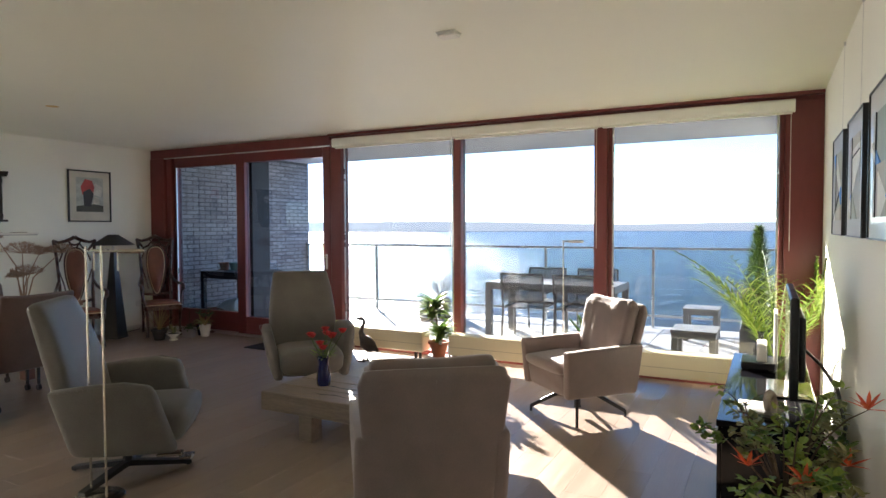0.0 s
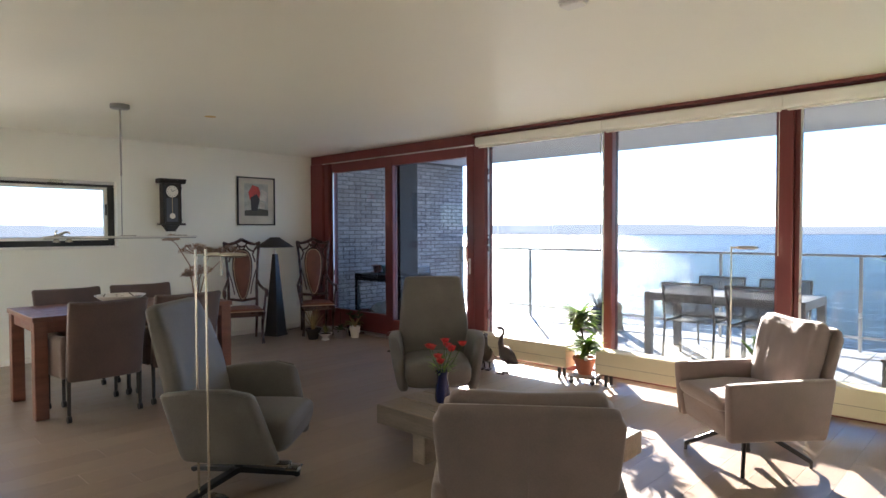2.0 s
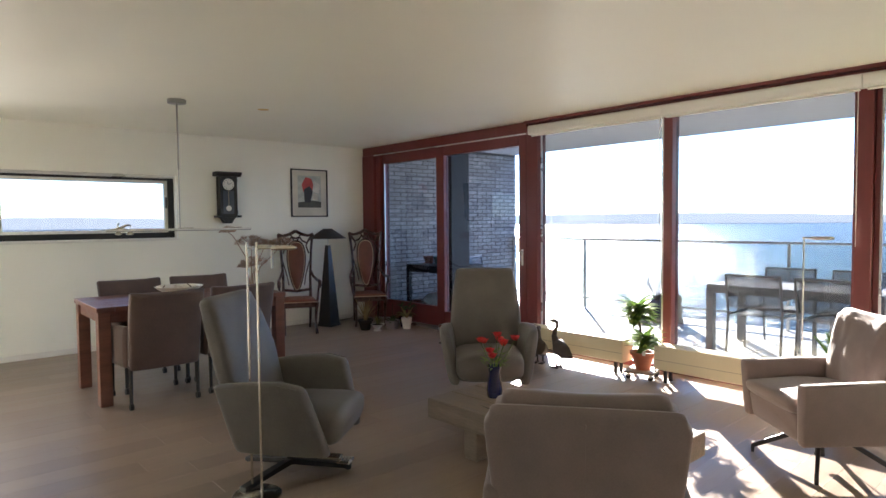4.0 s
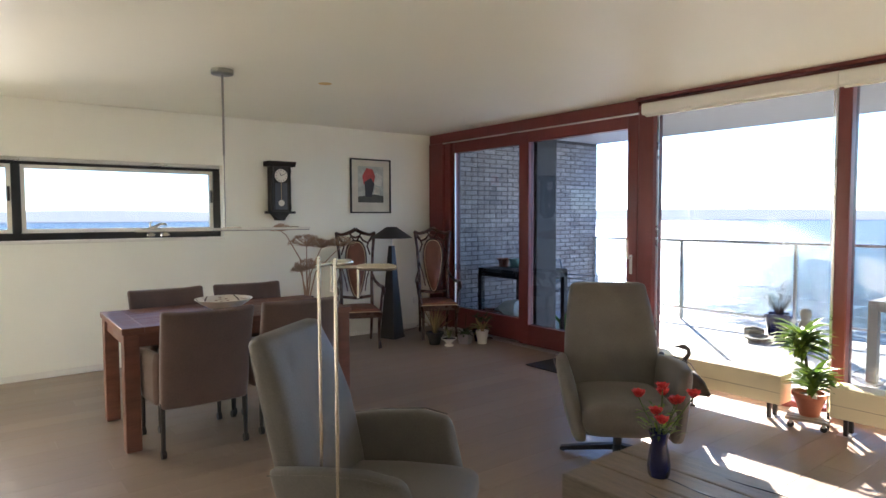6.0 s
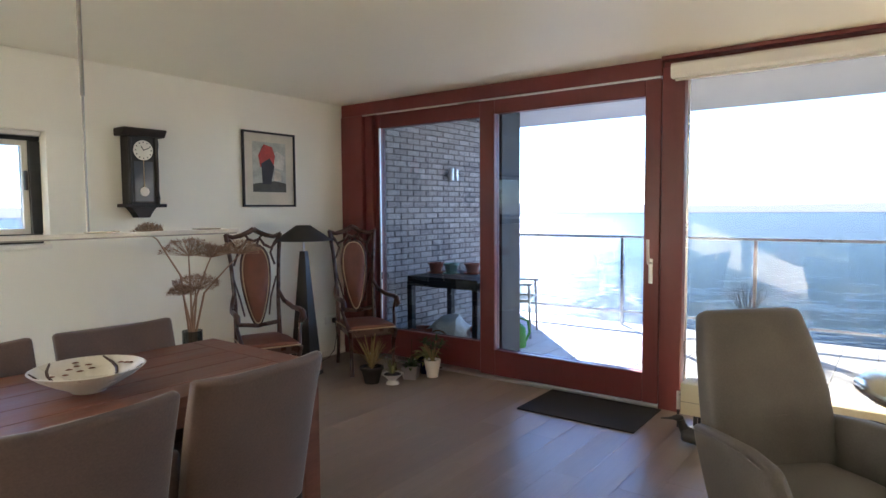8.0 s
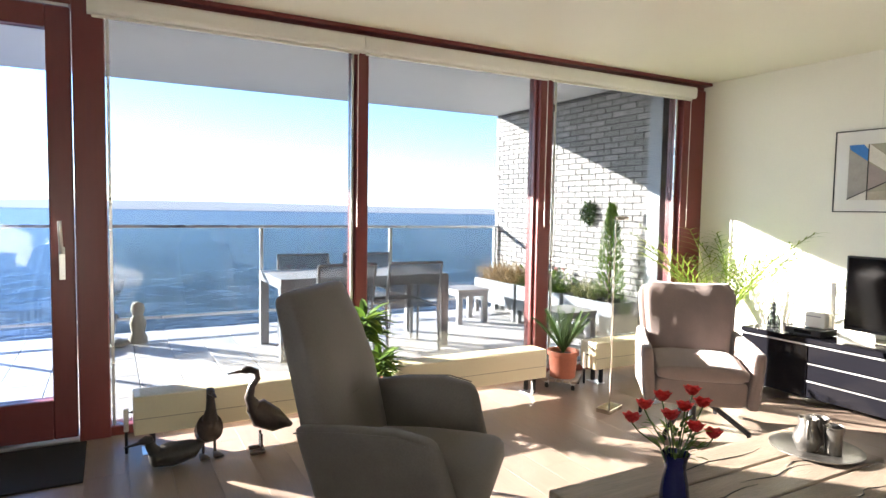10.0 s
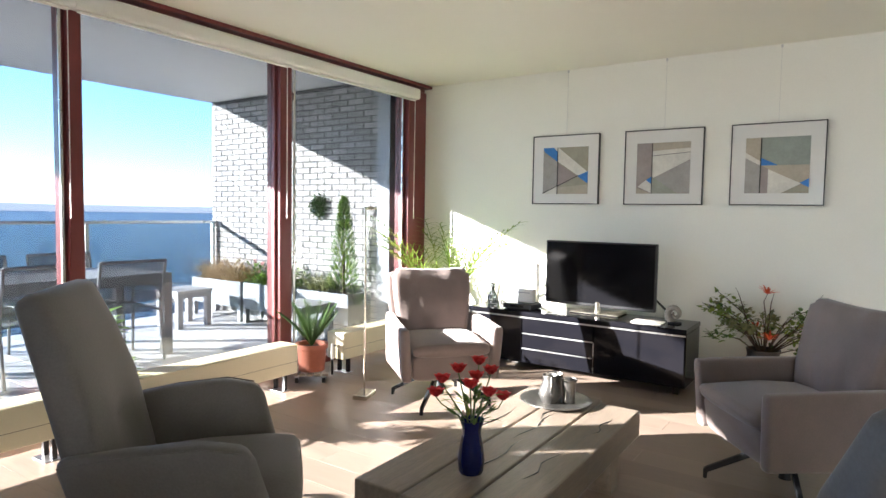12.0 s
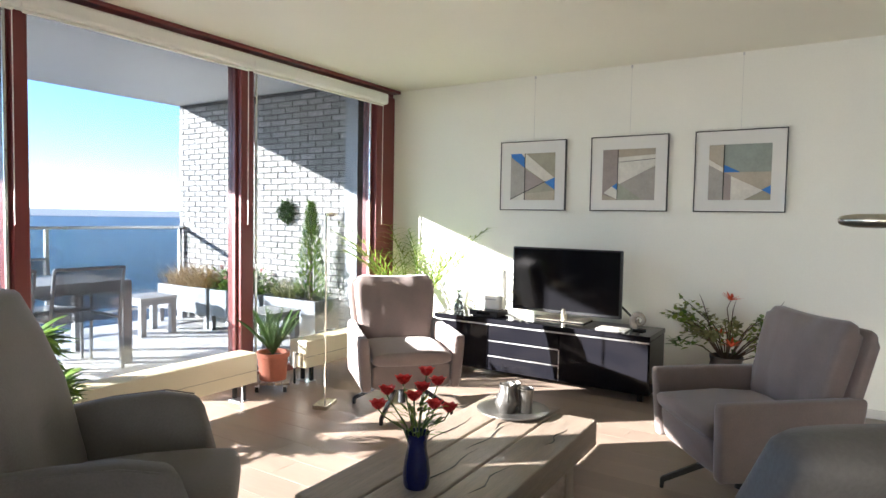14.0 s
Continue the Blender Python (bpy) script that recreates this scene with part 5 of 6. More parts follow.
for k in range(13):
    a = k * 2.4
    el = 1.1 + 2.2 * (k / 13)
    d = Vector((math.cos(a), math.sin(a), el)).normalized()
    p, L0 = Vector((0, 0, 0.18)), 0.37
    bm, mid = bmesh.new(), []
    for i in range(15):
        mid.append(p.copy())
        side = d.cross(Vector((0, 0, 1))).normalized()
        if i > 1:
            l = 0.1 * math.sin(math.pi * (0.15 + 0.8 * i / 15))
            for s in (-1, 1):
                leaf(bm, p, side * s + d * 0.75 + Vector((0, 0, 0.25)), l, 0.014, 0.15, 2, 0.2, 0.6)
        p = p + d * L0 / 15
        d = (d - Vector((0, 0, 0.022))).normalized()
    tube(bm, mid, [0.005] * 8 + [0.003] * 7, 5)
    part("frond", bm, "leafdark", cy)
def palm(p, n, H0, L0, rng, material, spread, xmax):
    for k in range(n):
        a = k * 2.4 + rng.random() * 0.4
        d = Vector((spread * math.cos(a), spread * math.sin(a), 1.0)).normalized()
        q = Vector((0.02 * math.cos(a), 0.02 * math.sin(a), H0))
        bm, mid = bmesh.new(), []
        L1 = L0 * rng.uniform(0.75, 1.1)
        for i in range(16):
            mid.append(q.copy())
            side = d.cross(Vector((0, 0, 1))).normalized()
            if i > 3:
                l = 0.25 * math.sin(math.pi * (0.25 + 0.6 * (i - 3) / 13)) * rng.uniform(0.8, 1.1)
                for s in (-1, 1):
                    leaf(bm, q, side * s + d * 0.9, l, 0.013, 0.5, 3, 0.2, 0.5)
            q = q + d * L1 / 16
            d = (d + Vector((0.03 * math.cos(a), 0.03 * math.sin(a), -0.055))).normalized()
        tube(bm, mid, [0.006] * 8 + [0.003] * 8, 5)
        for v in bm.verts:
            v.co.x = min(v.co.x, xmax - 0.02 * rng.random())
        part("frond", bm, material, p)
pm = thing("areca_palm", "feathery yellow-green areca palm in a grey pot", "potted plant", pose(7.86, -0.48, 0))
pot(pm, 0.11, 0.14, 0.26, "lilac")
palm(pm, 24, 0.24, 1.22, random.Random(6), "leafpalm", 0.29, 0.28)

# silk flower arrangement
fa = thing("flower_arrangement", "loose arrangement of green branches and red lilies in a dark vase", "flower arrangement", pose(7.86, -3.16, 0))
part("vase", lathe(bmesh.new(), [(0.09, 0), (0.12, 0.05), (0.13, 0.2), (0.1, 0.32), (0.11, 0.36), (0.1, 0.36), (0.08, 0.3)], 24), "blackwood", fa, "dark floor vase", 50)
rng = random.Random(21)
for k in range(30):
    a = rng.random() * 6.283
    sp = rng.uniform(0.15, 0.42) * (1.25 if abs(math.sin(a)) > 0.6 else 0.85)
    hz = rng.uniform(0.4, 0.62) if k % 5 else rng.uniform(0.62, 0.78)
    tip = Vector((min(0.27, sp * math.cos(a)), sp * math.sin(a), hz))
    mid_ = Vector((tip.x * 0.45, tip.y * 0.4, 0.36 + (hz - 0.36) * 0.6))
    pts = [Vector((0, 0, 0.3)), mid_, mid_.lerp(tip, 0.5) + Vector((0.01, 0.02, 0.02)), tip]
    br = part("branch", tube(bmesh.new(), pts, [0.005, 0.004, 0.003, 0.0015], 5), "stem", fa)
    bm = bmesh.new()
    if k % 7 == 3:
        for q in range(9):
            b_ = q * 0.7
            leaf(bm, tip, (math.cos(b_), math.sin(b_), rng.uniform(0.2, 1.2)), 0.085, 0.016, 0.15, 3, 0.3)
        part("lily", bm, "petalorange", br, "red-orange spiky flower")
    else:
        for q in range(34 if k % 3 else 20):
            t = rng.uniform(0.25, 1.0)
            b = mid_.lerp(tip, t) if t > 0.3 else mid_
            leaf(bm, b + Vector((rng.uniform(-0.03, 0.03), rng.uniform(-0.03, 0.03), rng.uniform(-0.03, 0.03))), (rng.uniform(-1, 1), rng.uniform(-1, 1), rng.uniform(-0.3, 0.9)), rng.uniform(0.03, 0.055), rng.uniform(0.02, 0.036), 0.3, 3)
        part("leaves", bm, ("leafpalm", "leaf", "leafgrey")[k % 3], br)
for k in range(3):
    a = rng.random() * 6.28
    p0 = Vector((0.1 * math.cos(a), 0.18 * math.sin(a), 0.5))
    part("twig", tube(bmesh.new(), [(0, 0, 0.3), p0, p0 + Vector((0.05 * math.cos(a), 0.12 * math.sin(a), 0.2)), p0 + Vector((0.03, 0.16 * math.sin(a), 0.26))], [0.005, 0.004, 0.003, 0.001], 5), "stem", fa)

# carved birds
def bird(name, m, label, neck, body, hd, bill, feet=True):
    o = bmesh.new()
    pad(o, body, 2.2, 18, 0.02)
    tube(o, [p for p, r in neck], [r for p, r in neck], 12)
    pad(o, [((hd[0] - 0.035, 0, hd[1]), (0, 0.016, 0), (0, 0, 0.016)), ((hd[0], 0, hd[1]), (0, 0.021, 0), (0, 0, 0.022)), ((hd[0] + 0.035, 0, hd[1] - 0.004), (0, 0.014, 0), (0, 0, 0.014))], 2.2, 14, 0.012)
    pad(o, [((hd[0] + 0.03, 0, hd[1] - 0.006), (0, 0.011, 0), (0, 0, 0.01)), ((hd[0] + 0.06, 0, hd[1] - 0.01), (0, 0.009, 0), (0, 0, 0.006)), ((hd[0] + bill, 0, hd[1] - 0.014), (0, 0.008, 0), (0, 0, 0.003))], 2.4, 12, 0.004)
    if feet:
        for s in (-1, 1):
            tube(o, [(0, s * 0.03, 0.1), (0.0, s * 0.03, 0.02)], 0.008, 6)
            pad(o, [((-0.02, s * 0.035, 0.008), (0, 0.012, 0), (0, 0, 0.008)), ((0.03, s * 0.035, 0.008), (0, 0.024, 0), (0, 0, 0.008)), ((0.06, s * 0.035, 0.006), (0, 0.026, 0), (0, 0, 0.006))], 2.6, 12, 0.004)
    ob = part(name, o, mat(label[:12].replace(" ", "_"), (0.05, 0.035, 0.026) if feet else (0.03, 0.028, 0.026), 0.45, var=0.5, scale=14, fine=60, bump=0.15), None, smooth=60)
    ob.matrix_basis = m
    return tagged(ob, label, "bird figure")
bird("goose_figure", pose(4.06, -0.6, 0, 0, 0, 175), "dark carved wooden goose with curved neck", [((0.03, 0, 0.24), 0.04), ((0.06, 0, 0.3), 0.026), ((0.045, 0, 0.36), 0.019), ((0.015, 0, 0.4), 0.017), ((0.02, 0, 0.435), 0.017), ((0.06, 0, 0.45), 0.018)], [((-0.17, 0, 0.12), (0, 0.02, 0), (-0.01, 0, 0.015)), ((-0.08, 0, 0.16), (0, 0.06, 0), (-0.02, 0, 0.06)), ((0.01, 0, 0.21), (0, 0.065, 0), (-0.03, 0, 0.07)), ((0.06, 0, 0.25), (0, 0.03, 0), (-0.02, 0, 0.03))], (0.07, 0.45), 0.1)
bird("goose_figure", pose(3.8, -0.56, 0, 0, 0, -80), "small dark carved wooden goose standing upright", [((0.02, 0, 0.2), 0.042), ((0.035, 0, 0.26), 0.026), ((0.03, 0, 0.31), 0.021), ((0.03, 0, 0.36), 0.02)], [((-0.11, 0, 0.08), (0, 0.012, 0), (-0.01, 0, 0.012)), ((-0.05, 0, 0.12), (0, 0.06, 0), (-0.02, 0, 0.06)), ((0.02, 0, 0.16), (0, 0.068, 0), (-0.03, 0, 0.068)), ((0.05, 0, 0.2), (0, 0.025, 0), (-0.02, 0, 0.025))], (0.035, 0.355), 0.075)
bird("duck_figure", pose(3.63, -0.6, 0, 0, 0, 195), "painted wooden decoy duck lying on the floor", [((0.09, 0, 0.08), 0.035), ((0.115, 0, 0.12), 0.026), ((0.125, 0, 0.15), 0.024)], [((-0.17, 0, 0.09), (0, 0.012, 0), (0, 0, 0.008)), ((-0.09, 0, 0.06), (0, 0.06, 0), (0, 0, 0.045)), ((0.02, 0, 0.06), (0, 0.075, 0), (0, 0, 0.058)), ((0.12, 0, 0.06), (0, 0.045, 0), (0, 0, 0.045))], (0.14, 0.16), 0.1, False)

# small pots by the door
rng = random.Random(14)
p1 = thing("aloe_plant", "spiky pale aloe in a footed white bowl", "potted plant", pose(1.18, -0.66, 0))
part("pot", lathe(bmesh.new(), [(0.055, 0), (0.05, 0.015), (0.03, 0.03), (0.06, 0.06), (0.095, 0.085), (0.09, 0.088), (0.05, 0.07)], 24), "ceramic", p1, smooth=50)
part("soil", lathe(bmesh.new(), [(0.08, 0.08), (0.01, 0.085)], 16), "soil", p1)
bm = bmesh.new()
rosette(bm, Vector((0, 0, 0.08)), 26, 0.15, 0.016, 0.3, 2.4, 0.3, rng, 0.7)
part("leaves", bm, "leafgrey", p1)
p0_ = thing("bromeliad", "tall spiky straw-coloured plant in a dark round pot", "potted plant", pose(1.02, -0.74, 0))
pot(p0_, 0.06, 0.09, 0.14, "blackwood")
bm = bmesh.new()
rosette(bm, Vector((0, 0, 0.12)), 44, 0.3, 0.016, 0.6, 3.2, 0.35, rng, 0.6)
part("leaves", bm, "straw", p0_)
p2 = thing("square_pot_plant", "small succulent in a grey-lilac square pot", "potted plant", pose(1.2, -0.44, 0, 0, 0, 25))
part("pot", loft(bmesh.new(), [[(r * x, r * y, z) for x, y in ((1, 1), (-1, 1), (-1, -1), (1, -1))] for r, z in ((0.055, 0), (0.07, 0.115), (0.062, 0.115), (0.058, 0.09))]), "lilac", p2)
part("soil", B(-0.058, 0.058, -0.058, 0.058, 0.085, 0.095), "soil", p2)
bm = bmesh.new()
rosette(bm, Vector((0, 0, 0.09)), 20, 0.13, 0.035, 0.3, 1.6, 1.4, rng)
part("leaves", bm, "leafdark", p2)
part("stake", tube(bmesh.new(), [(0, 0, 0.09), (0.01, 0, 0.34)], 0.004, 5), "stem", p2)
p3 = thing("white_pot_plant", "narrow-leaved plant in a white ceramic pot", "potted plant", pose(1.32, -0.29, 0))
pot(p3, 0.05, 0.07, 0.15, "ceramic", 0.0, 0.002)
for k in range(7):
    a = k * 0.9
    tipv = Vector((0.08 * math.cos(a), 0.08 * math.sin(a), 0.26 + 0.02 * (k % 3)))
    st_ = part("stem", tube(bmesh.new(), [(0, 0, 0.12), tipv * 0.5 + Vector((0, 0, 0.07)), tipv], 0.005, 5), "straw", p3)
    bm = bmesh.new()
    rosette(bm, tipv, 9, 0.085, 0.018, 0.1, 1.2, 0.6, rng)
    part("leaves", bm, "leafdark", st_)
p4 = thing("trailing_plant", "trailing plant in a dark blue pot behind the white pots", "potted plant", pose(1.2, -0.22, 0))
pot(p4, 0.06, 0.08, 0.13, "blue")
bm = bmesh.new()
rosette(bm, Vector((0, 0, 0.13)), 26, 0.17, 0.04, 0.2, 1.4, 1.6, rng)
part("leaves", bm, "leafgrey", p4)
# ---- balcony furniture and plants ----
pt = thing("garden_table", "grey metal garden table with slatted top", "table", pose(4.62, 1.25, 0))
GL_, GW, GT = 1.61, 0.85, 0.71
for k in range(6):
    part("slat", B(0.02, GL_ - 0.02, 0.02 + k * 0.136, 0.15 + k * 0.136, GT - 0.025, GT, 0.003, 1), "greytop", pt)
for a in ((0, GL_, 0, 0.02), (0, GL_, GW - 0.02, GW), (0, 0.02, 0.02, GW - 0.02), (GL_ - 0.02, GL_, 0.02, GW - 0.02)):
    part("apron", B(*a, GT - 0.09, GT - 0.002), "greymetal", pt)
for x in (0.0, GL_ - 0.07):
    for y in (0.0, GW - 0.07):
        part("leg", B(x - 0.004, x + 0.074, y - 0.004, y + 0.074, 0, GT - 0.027, 0.004, 1), "greymetal", pt)
def garden_chair():
    c = thing("garden_chair", "grey garden armchair with dark mesh seat and back", "chair", None, "chairs round the garden table")
    for s in (-1, 1):
        part("back_leg", tube(bmesh.new(), [(s * 0.26, -0.3, 0), (s * 0.26, -0.25, 0.42), (s * 0.26, -0.33, 0.84)], 0.014, 8), "greymetal", c)
        part("front_leg", tube(bmesh.new(), [(s * 0.27, 0.24, 0), (s * 0.27, 0.22, 0.6)], 0.014, 8), "greymetal", c)
        part("armrest", B(s * 0.27 - 0.025, s * 0.27 + 0.025, -0.28, 0.26, 0.6, 0.62, 0.006, 1), "greymetal", c)
        part("seat_rail", tube(bmesh.new(), [(s * 0.25, -0.26, 0.42), (s * 0.25, 0.23, 0.43)], 0.012, 8), "greymetal", c)
    part("seat", prism(bmesh.new(), [(-0.26, 0.415), (0.0, 0.405), (0.24, 0.425), (0.24, 0.433), (0.0, 0.413), (-0.26, 0.423)], "x", -0.245, 0.245), "mesh", c)
    part("backrest", prism(bmesh.new(), [(-0.262, 0.5), (-0.33, 0.83), (-0.338, 0.83), (-0.27, 0.5)], "x", -0.25, 0.25), "mesh", c)
    part("top_rail", tube(bmesh.new(), [(-0.26, -0.332, 0.835), (0.26, -0.332, 0.835)], 0.014, 8), "greymetal", c)
    part("front_rail", tube(bmesh.new(), [(-0.26, 0.23, 0.43), (0.26, 0.23, 0.43)], 0.012, 8), "greymetal", c)
    return c
gc = garden_chair()
gc.matrix_basis = pose(5.145, 1.42, 0, 0, 0, 2)
for m in (pose(5.82, 1.42, 0, 0, 0, -2), pose(5.1, 1.96, 0, 0, 0, 180), pose(5.79, 1.96, 0, 0, 0, 180)):
    copy_thing(gc, m)
def stool(m):
    s = thing("garden_stool", "low grey slatted garden side table", "side table", m, "low side tables on the balcony")
    for k in range(4):
        part("slat", B(-0.21, 0.21, -0.21 + k * 0.107, -0.112 + k * 0.107, 0.375, 0.4, 0.003, 1), "greytop", s)
    part("apron", B(-0.2, 0.2, -0.2, 0.2, 0.32, 0.374), "greymetal", s)
    for x in (-0.2, 0.14):
        for y in (-0.2, 0.14):
            part("leg", B(x, x + 0.06, y, y + 0.06, 0, 0.32, 0.003, 1), "greymetal", s)
stool(pose(7.07, 2.36, 0)), stool(pose(7.16, 0.62, 0))

def planter(y0, y1, label):
    p = thing("planter", label, "planter", pose(7.56, y0, 0), "zinc planters along the brick wall")
    l = y1 - y0
    for a in ((0, 0.34, 0, 0.015), (0, 0.34, l - 0.015, l), (0, 0.015, 0.015, l - 0.015), (0.325, 0.34, 0.015, l - 0.015)):
        part("side", B(*a, 0.16, 0.45, 0.002, 1), "zinc", p)
    part("soil", B(0.015, 0.325, 0.015, l - 0.015, 0.17, 0.41), "soil", p)
    for y in (0.0, l - 0.05):
        for x in (0.0, 0.29):
            part("leg", B(x, x + 0.05, y, y + 0.05, 0, 0.16), "greymetal", p)
    return p
rng = random.Random(31)
pa = planter(2.05, 2.95, "zinc planter box with straw-coloured ornamental grass")
bm = bmesh.new()
for k in range(620):
    a = rng.random() * 6.28
    leaf(bm, (rng.uniform(0.05, 0.29), rng.uniform(0.06, 0.84), 0.4), (math.cos(a) * 0.7, math.sin(a) * 0.7, rng.uniform(0.7, 1.6)), rng.uniform(0.28, 0.5), 0.008, rng.uniform(0.9, 2.0), 4, 0.2, 0.5)
part("grass", bm, "straw", pa, "straw-coloured grass")
pb_ = planter(1.2, 2.0, "zinc planter box with roses and green shrubs")
bm = bmesh.new()
for k in range(620):
    b = Vector((rng.uniform(0.02, 0.32), rng.uniform(0.03, 0.77), rng.uniform(0.42, 0.45 + 0.22 * abs(math.sin(k * 0.37)))))
    leaf(bm, b, (rng.uniform(-1, 1), rng.uniform(-1, 1), rng.uniform(-0.1, 1)), rng.uniform(0.05, 0.1), rng.uniform(0.02, 0.04), 0.5, 2)
part("shrub", bm, "leaf", pb_)
for k in range(9):
    c = Vector((rng.uniform(0.02, 0.2), rng.uniform(0.05, 0.7), rng.uniform(0.5, 0.7)))
    bm = bmesh.new()
    rosette(bm, c, 12, 0.035, 0.032, 0.1, 1.6, -0.3, rng)
    part("rose", bm, "petalpink", pb_, "pale pink rose")
pc = planter(0.42, 1.14, "zinc planter box with a small conifer and ferny shrub")
part("trunk", tube(bmesh.new(), [(0.15, 0.2, 0.4), (0.15, 0.2, 1.3)], [0.02, 0.004], 7), "stem", pc)
bm = bmesh.new()
for k in range(1500):
    t = rng.random() ** 0.8
    z = 0.45 + 0.93 * t
    R = 0.27 * (1 - t) ** 0.75 + 0.01
    a = rng.random() * 6.28
    r = R * rng.uniform(0.5, 1.1)
    leaf(bm, (0.15 + r * 0.6 * math.cos(a), 0.2 + r * 0.6 * math.sin(a), z), (math.cos(a), math.sin(a), rng.uniform(0.6, 1.8)), rng.uniform(0.035, 0.075), 0.014, 0.1, 2)
part("conifer_foliage", bm, "leaf", pc)
bm = bmesh.new()
for k in range(260):
    a = rng.random() * 6.28
    leaf(bm, (rng.uniform(0.05, 0.3), rng.uniform(0.35, 0.7), rng.uniform(0.42, 0.5)), (math.cos(a), math.sin(a), rng.uniform(0.4, 1.8)), rng.uniform(0.12, 0.24), 0.012, 0.9, 3, 0.2, 0.5)
part("fern_foliage", bm, "leafgrey", pc)
wr = thing("wreath", "dark evergreen wreath hung on the brick wall", "wreath", pose(7.93, 1.19, 1.3))
bm = bmesh.new()
for k in range(420):
    a, r = rng.random() * 6.28, 0.07 + rng.gauss(0, 0.022)
    leaf(bm, (rng.uniform(-0.05, 0.01), r * math.cos(a), r * 1.15 * math.sin(a)), (rng.uniform(-1, 0.2), rng.uniform(-1, 1), rng.uniform(-1, 1)), 0.045, 0.02, 0.2, 2)
part("foliage", bm, "leafdark", wr)
bp2 = thing("bare_shrub", "twiggy bare shrub in a dark blue glazed pot", "potted plant", pose(3.27, 2.62, 0))
pot(bp2, 0.1, 0.14, 0.3, "blue")
bm = bmesh.new()
for k in range(34):
    a, el = rng.random() * 6.28, rng.uniform(0.5, 1.5)
    d = Vector((math.cos(a) * 0.6, math.sin(a) * 0.6, el)).normalized()
    p, pts = Vector((0, 0, 0.27)), []
    for i in range(6):
        pts.append(p.copy())
        p = p + d * rng.uniform(0.05, 0.085)
        d = (d + Vector((rng.uniform(-0.3, 0.3), rng.uniform(-0.3, 0.3), rng.uniform(-0.1, 0.2)))).normalized()
        if i > 1:
            e = (d + Vector((rng.uniform(-1, 1), rng.uniform(-1, 1), 0.3))).normalized()
            tube(bm, [p, p + e * rng.uniform(0.05, 0.12)], [0.002, 0.0008], 3)
    tube(bm, pts, [0.005, 0.004, 0.003, 0.0025, 0.002, 0.001], 4)
part("twigs", bm, "stem", bp2)
M["stone"] = mat("pale_cast_stone", (0.42, 0.4, 0.33), 0.9, var=0.2, scale=12, bump=0.3)
sb = bmesh.new()
lathe(sb, [(0.08, 0), (0.085, 0.04), (0.06, 0.1), (0.075, 0.18), (0.06, 0.24), (0.045, 0.265), (0.055, 0.29), (0.064, 0.33), (0.05, 0.375), (0.008, 0.395)], 18)
stt = tagged(part("garden_statue", sb, "stone", smooth=50), "small pale stone garden figure beside the shrub pot", "statue")
stt.matrix_basis = pose(3.58, 2.6, 0)
for x, y, r, h in ((3.42, 2.45, 0.09, 0.07), (3.05, 2.5, 0.11, 0.13)):
    bm = pad(bmesh.new(), [((-r, 0, h / 2), (0, r * 0.5, 0), (0, 0, h * 0.35)), ((0, 0, h / 2), (0, r * 0.8, 0), (0, 0, h / 2)), ((r, 0, h / 2), (0, r * 0.5, 0), (0, 0, h * 0.3))], 2.2, 16, 0.02)
    tagged(part("boulder", bm, "stone", smooth=60), "rounded pale stone on the balcony tiles", "stone").matrix_basis = pose(x, y, 0, 0, 0, 30)
ds = thing("stone_dish", "shallow stone bird bath dish on the balcony", "bird bath", pose(3.2, 2.3, 0))
part("dish", lathe(bmesh.new(), [(0.1, 0), (0.15, 0.03), (0.16, 0.05), (0.14, 0.05), (0.02, 0.03)], 24), "stone", ds, smooth=50)
lt = thing("work_table", "dark grey balcony side table holding flower pots", "table", pose(0.5, 0.36, 0))
LX, LY, LZ = 0.86, 0.75, 0.78
part("top", B(0, LX, 0, LY, LZ - 0.03, LZ, 0.003, 1), "outer", lt)
for a in ((0, LX, 0, 0.02), (0, LX, LY - 0.02, LY), (0, 0.02, 0.02, LY - 0.02), (LX - 0.02, LX, 0.02, LY - 0.02)):
    part("apron", B(*a, LZ - 0.1, LZ - 0.031), "outer", lt)
for x in (0, LX - 0.06):
    for y in (0, LY - 0.06):
        part("leg", B(x, x + 0.06, y, y + 0.06, 0, LZ - 0.031), "outer", lt)
for x, y, mt, lb in ((0.6, 0.72, "terra", "terracotta pot with saucer on the work table"), (0.78, 0.75, "teal", "pale teal glazed pot on the work table"), (0.98, 0.85, "terra", "small terracotta pot with dry plant on the work table")):
    if mt == "teal" and "teal" not in M:
        M["teal"] = mat("teal_glaze", (0.16, 0.36, 0.33), 0.4)
    q = thing("flower_pot", lb, "flower pot", pose(x, y, LZ), "pots on the work table")
    pot(q, 0.055, 0.075, 0.11, mt)
    part("saucer", lathe(bmesh.new(), [(0.07, 0), (0.09, 0.006), (0.092, 0.014), (0.06, 0.008)], 20), mt, q)
for x, y, r, mt in ((0.62, 0.45, 0.11, "terra"), (1.14, 0.8, 0.12, "terra"), (0.6, 1.0, 0.12, "blackwood")):
    q = thing("flower_pot", "old flower pot stored under the work table", "flower pot", pose(x, y, 0))
    pot(q, r * 0.7, r, 0.24, mt)
bg = bmesh.new()
pad(bg, [((-0.2, 0, 0.1), (0, 0.12, 0), (0, 0, 0.09)), ((-0.05, 0, 0.16), (0, 0.17, 0), (0, 0, 0.15)), ((0.1, 0.02, 0.17), (0, 0.15, 0), (0, 0, 0.15)), ((0.2, 0, 0.1), (0, 0.09, 0), (0, 0, 0.08))], 2.6, 20, 0.03)
bmesh.ops.subdivide_edges(bg, edges=bg.edges[:], cuts=1, use_grid_fill=True)
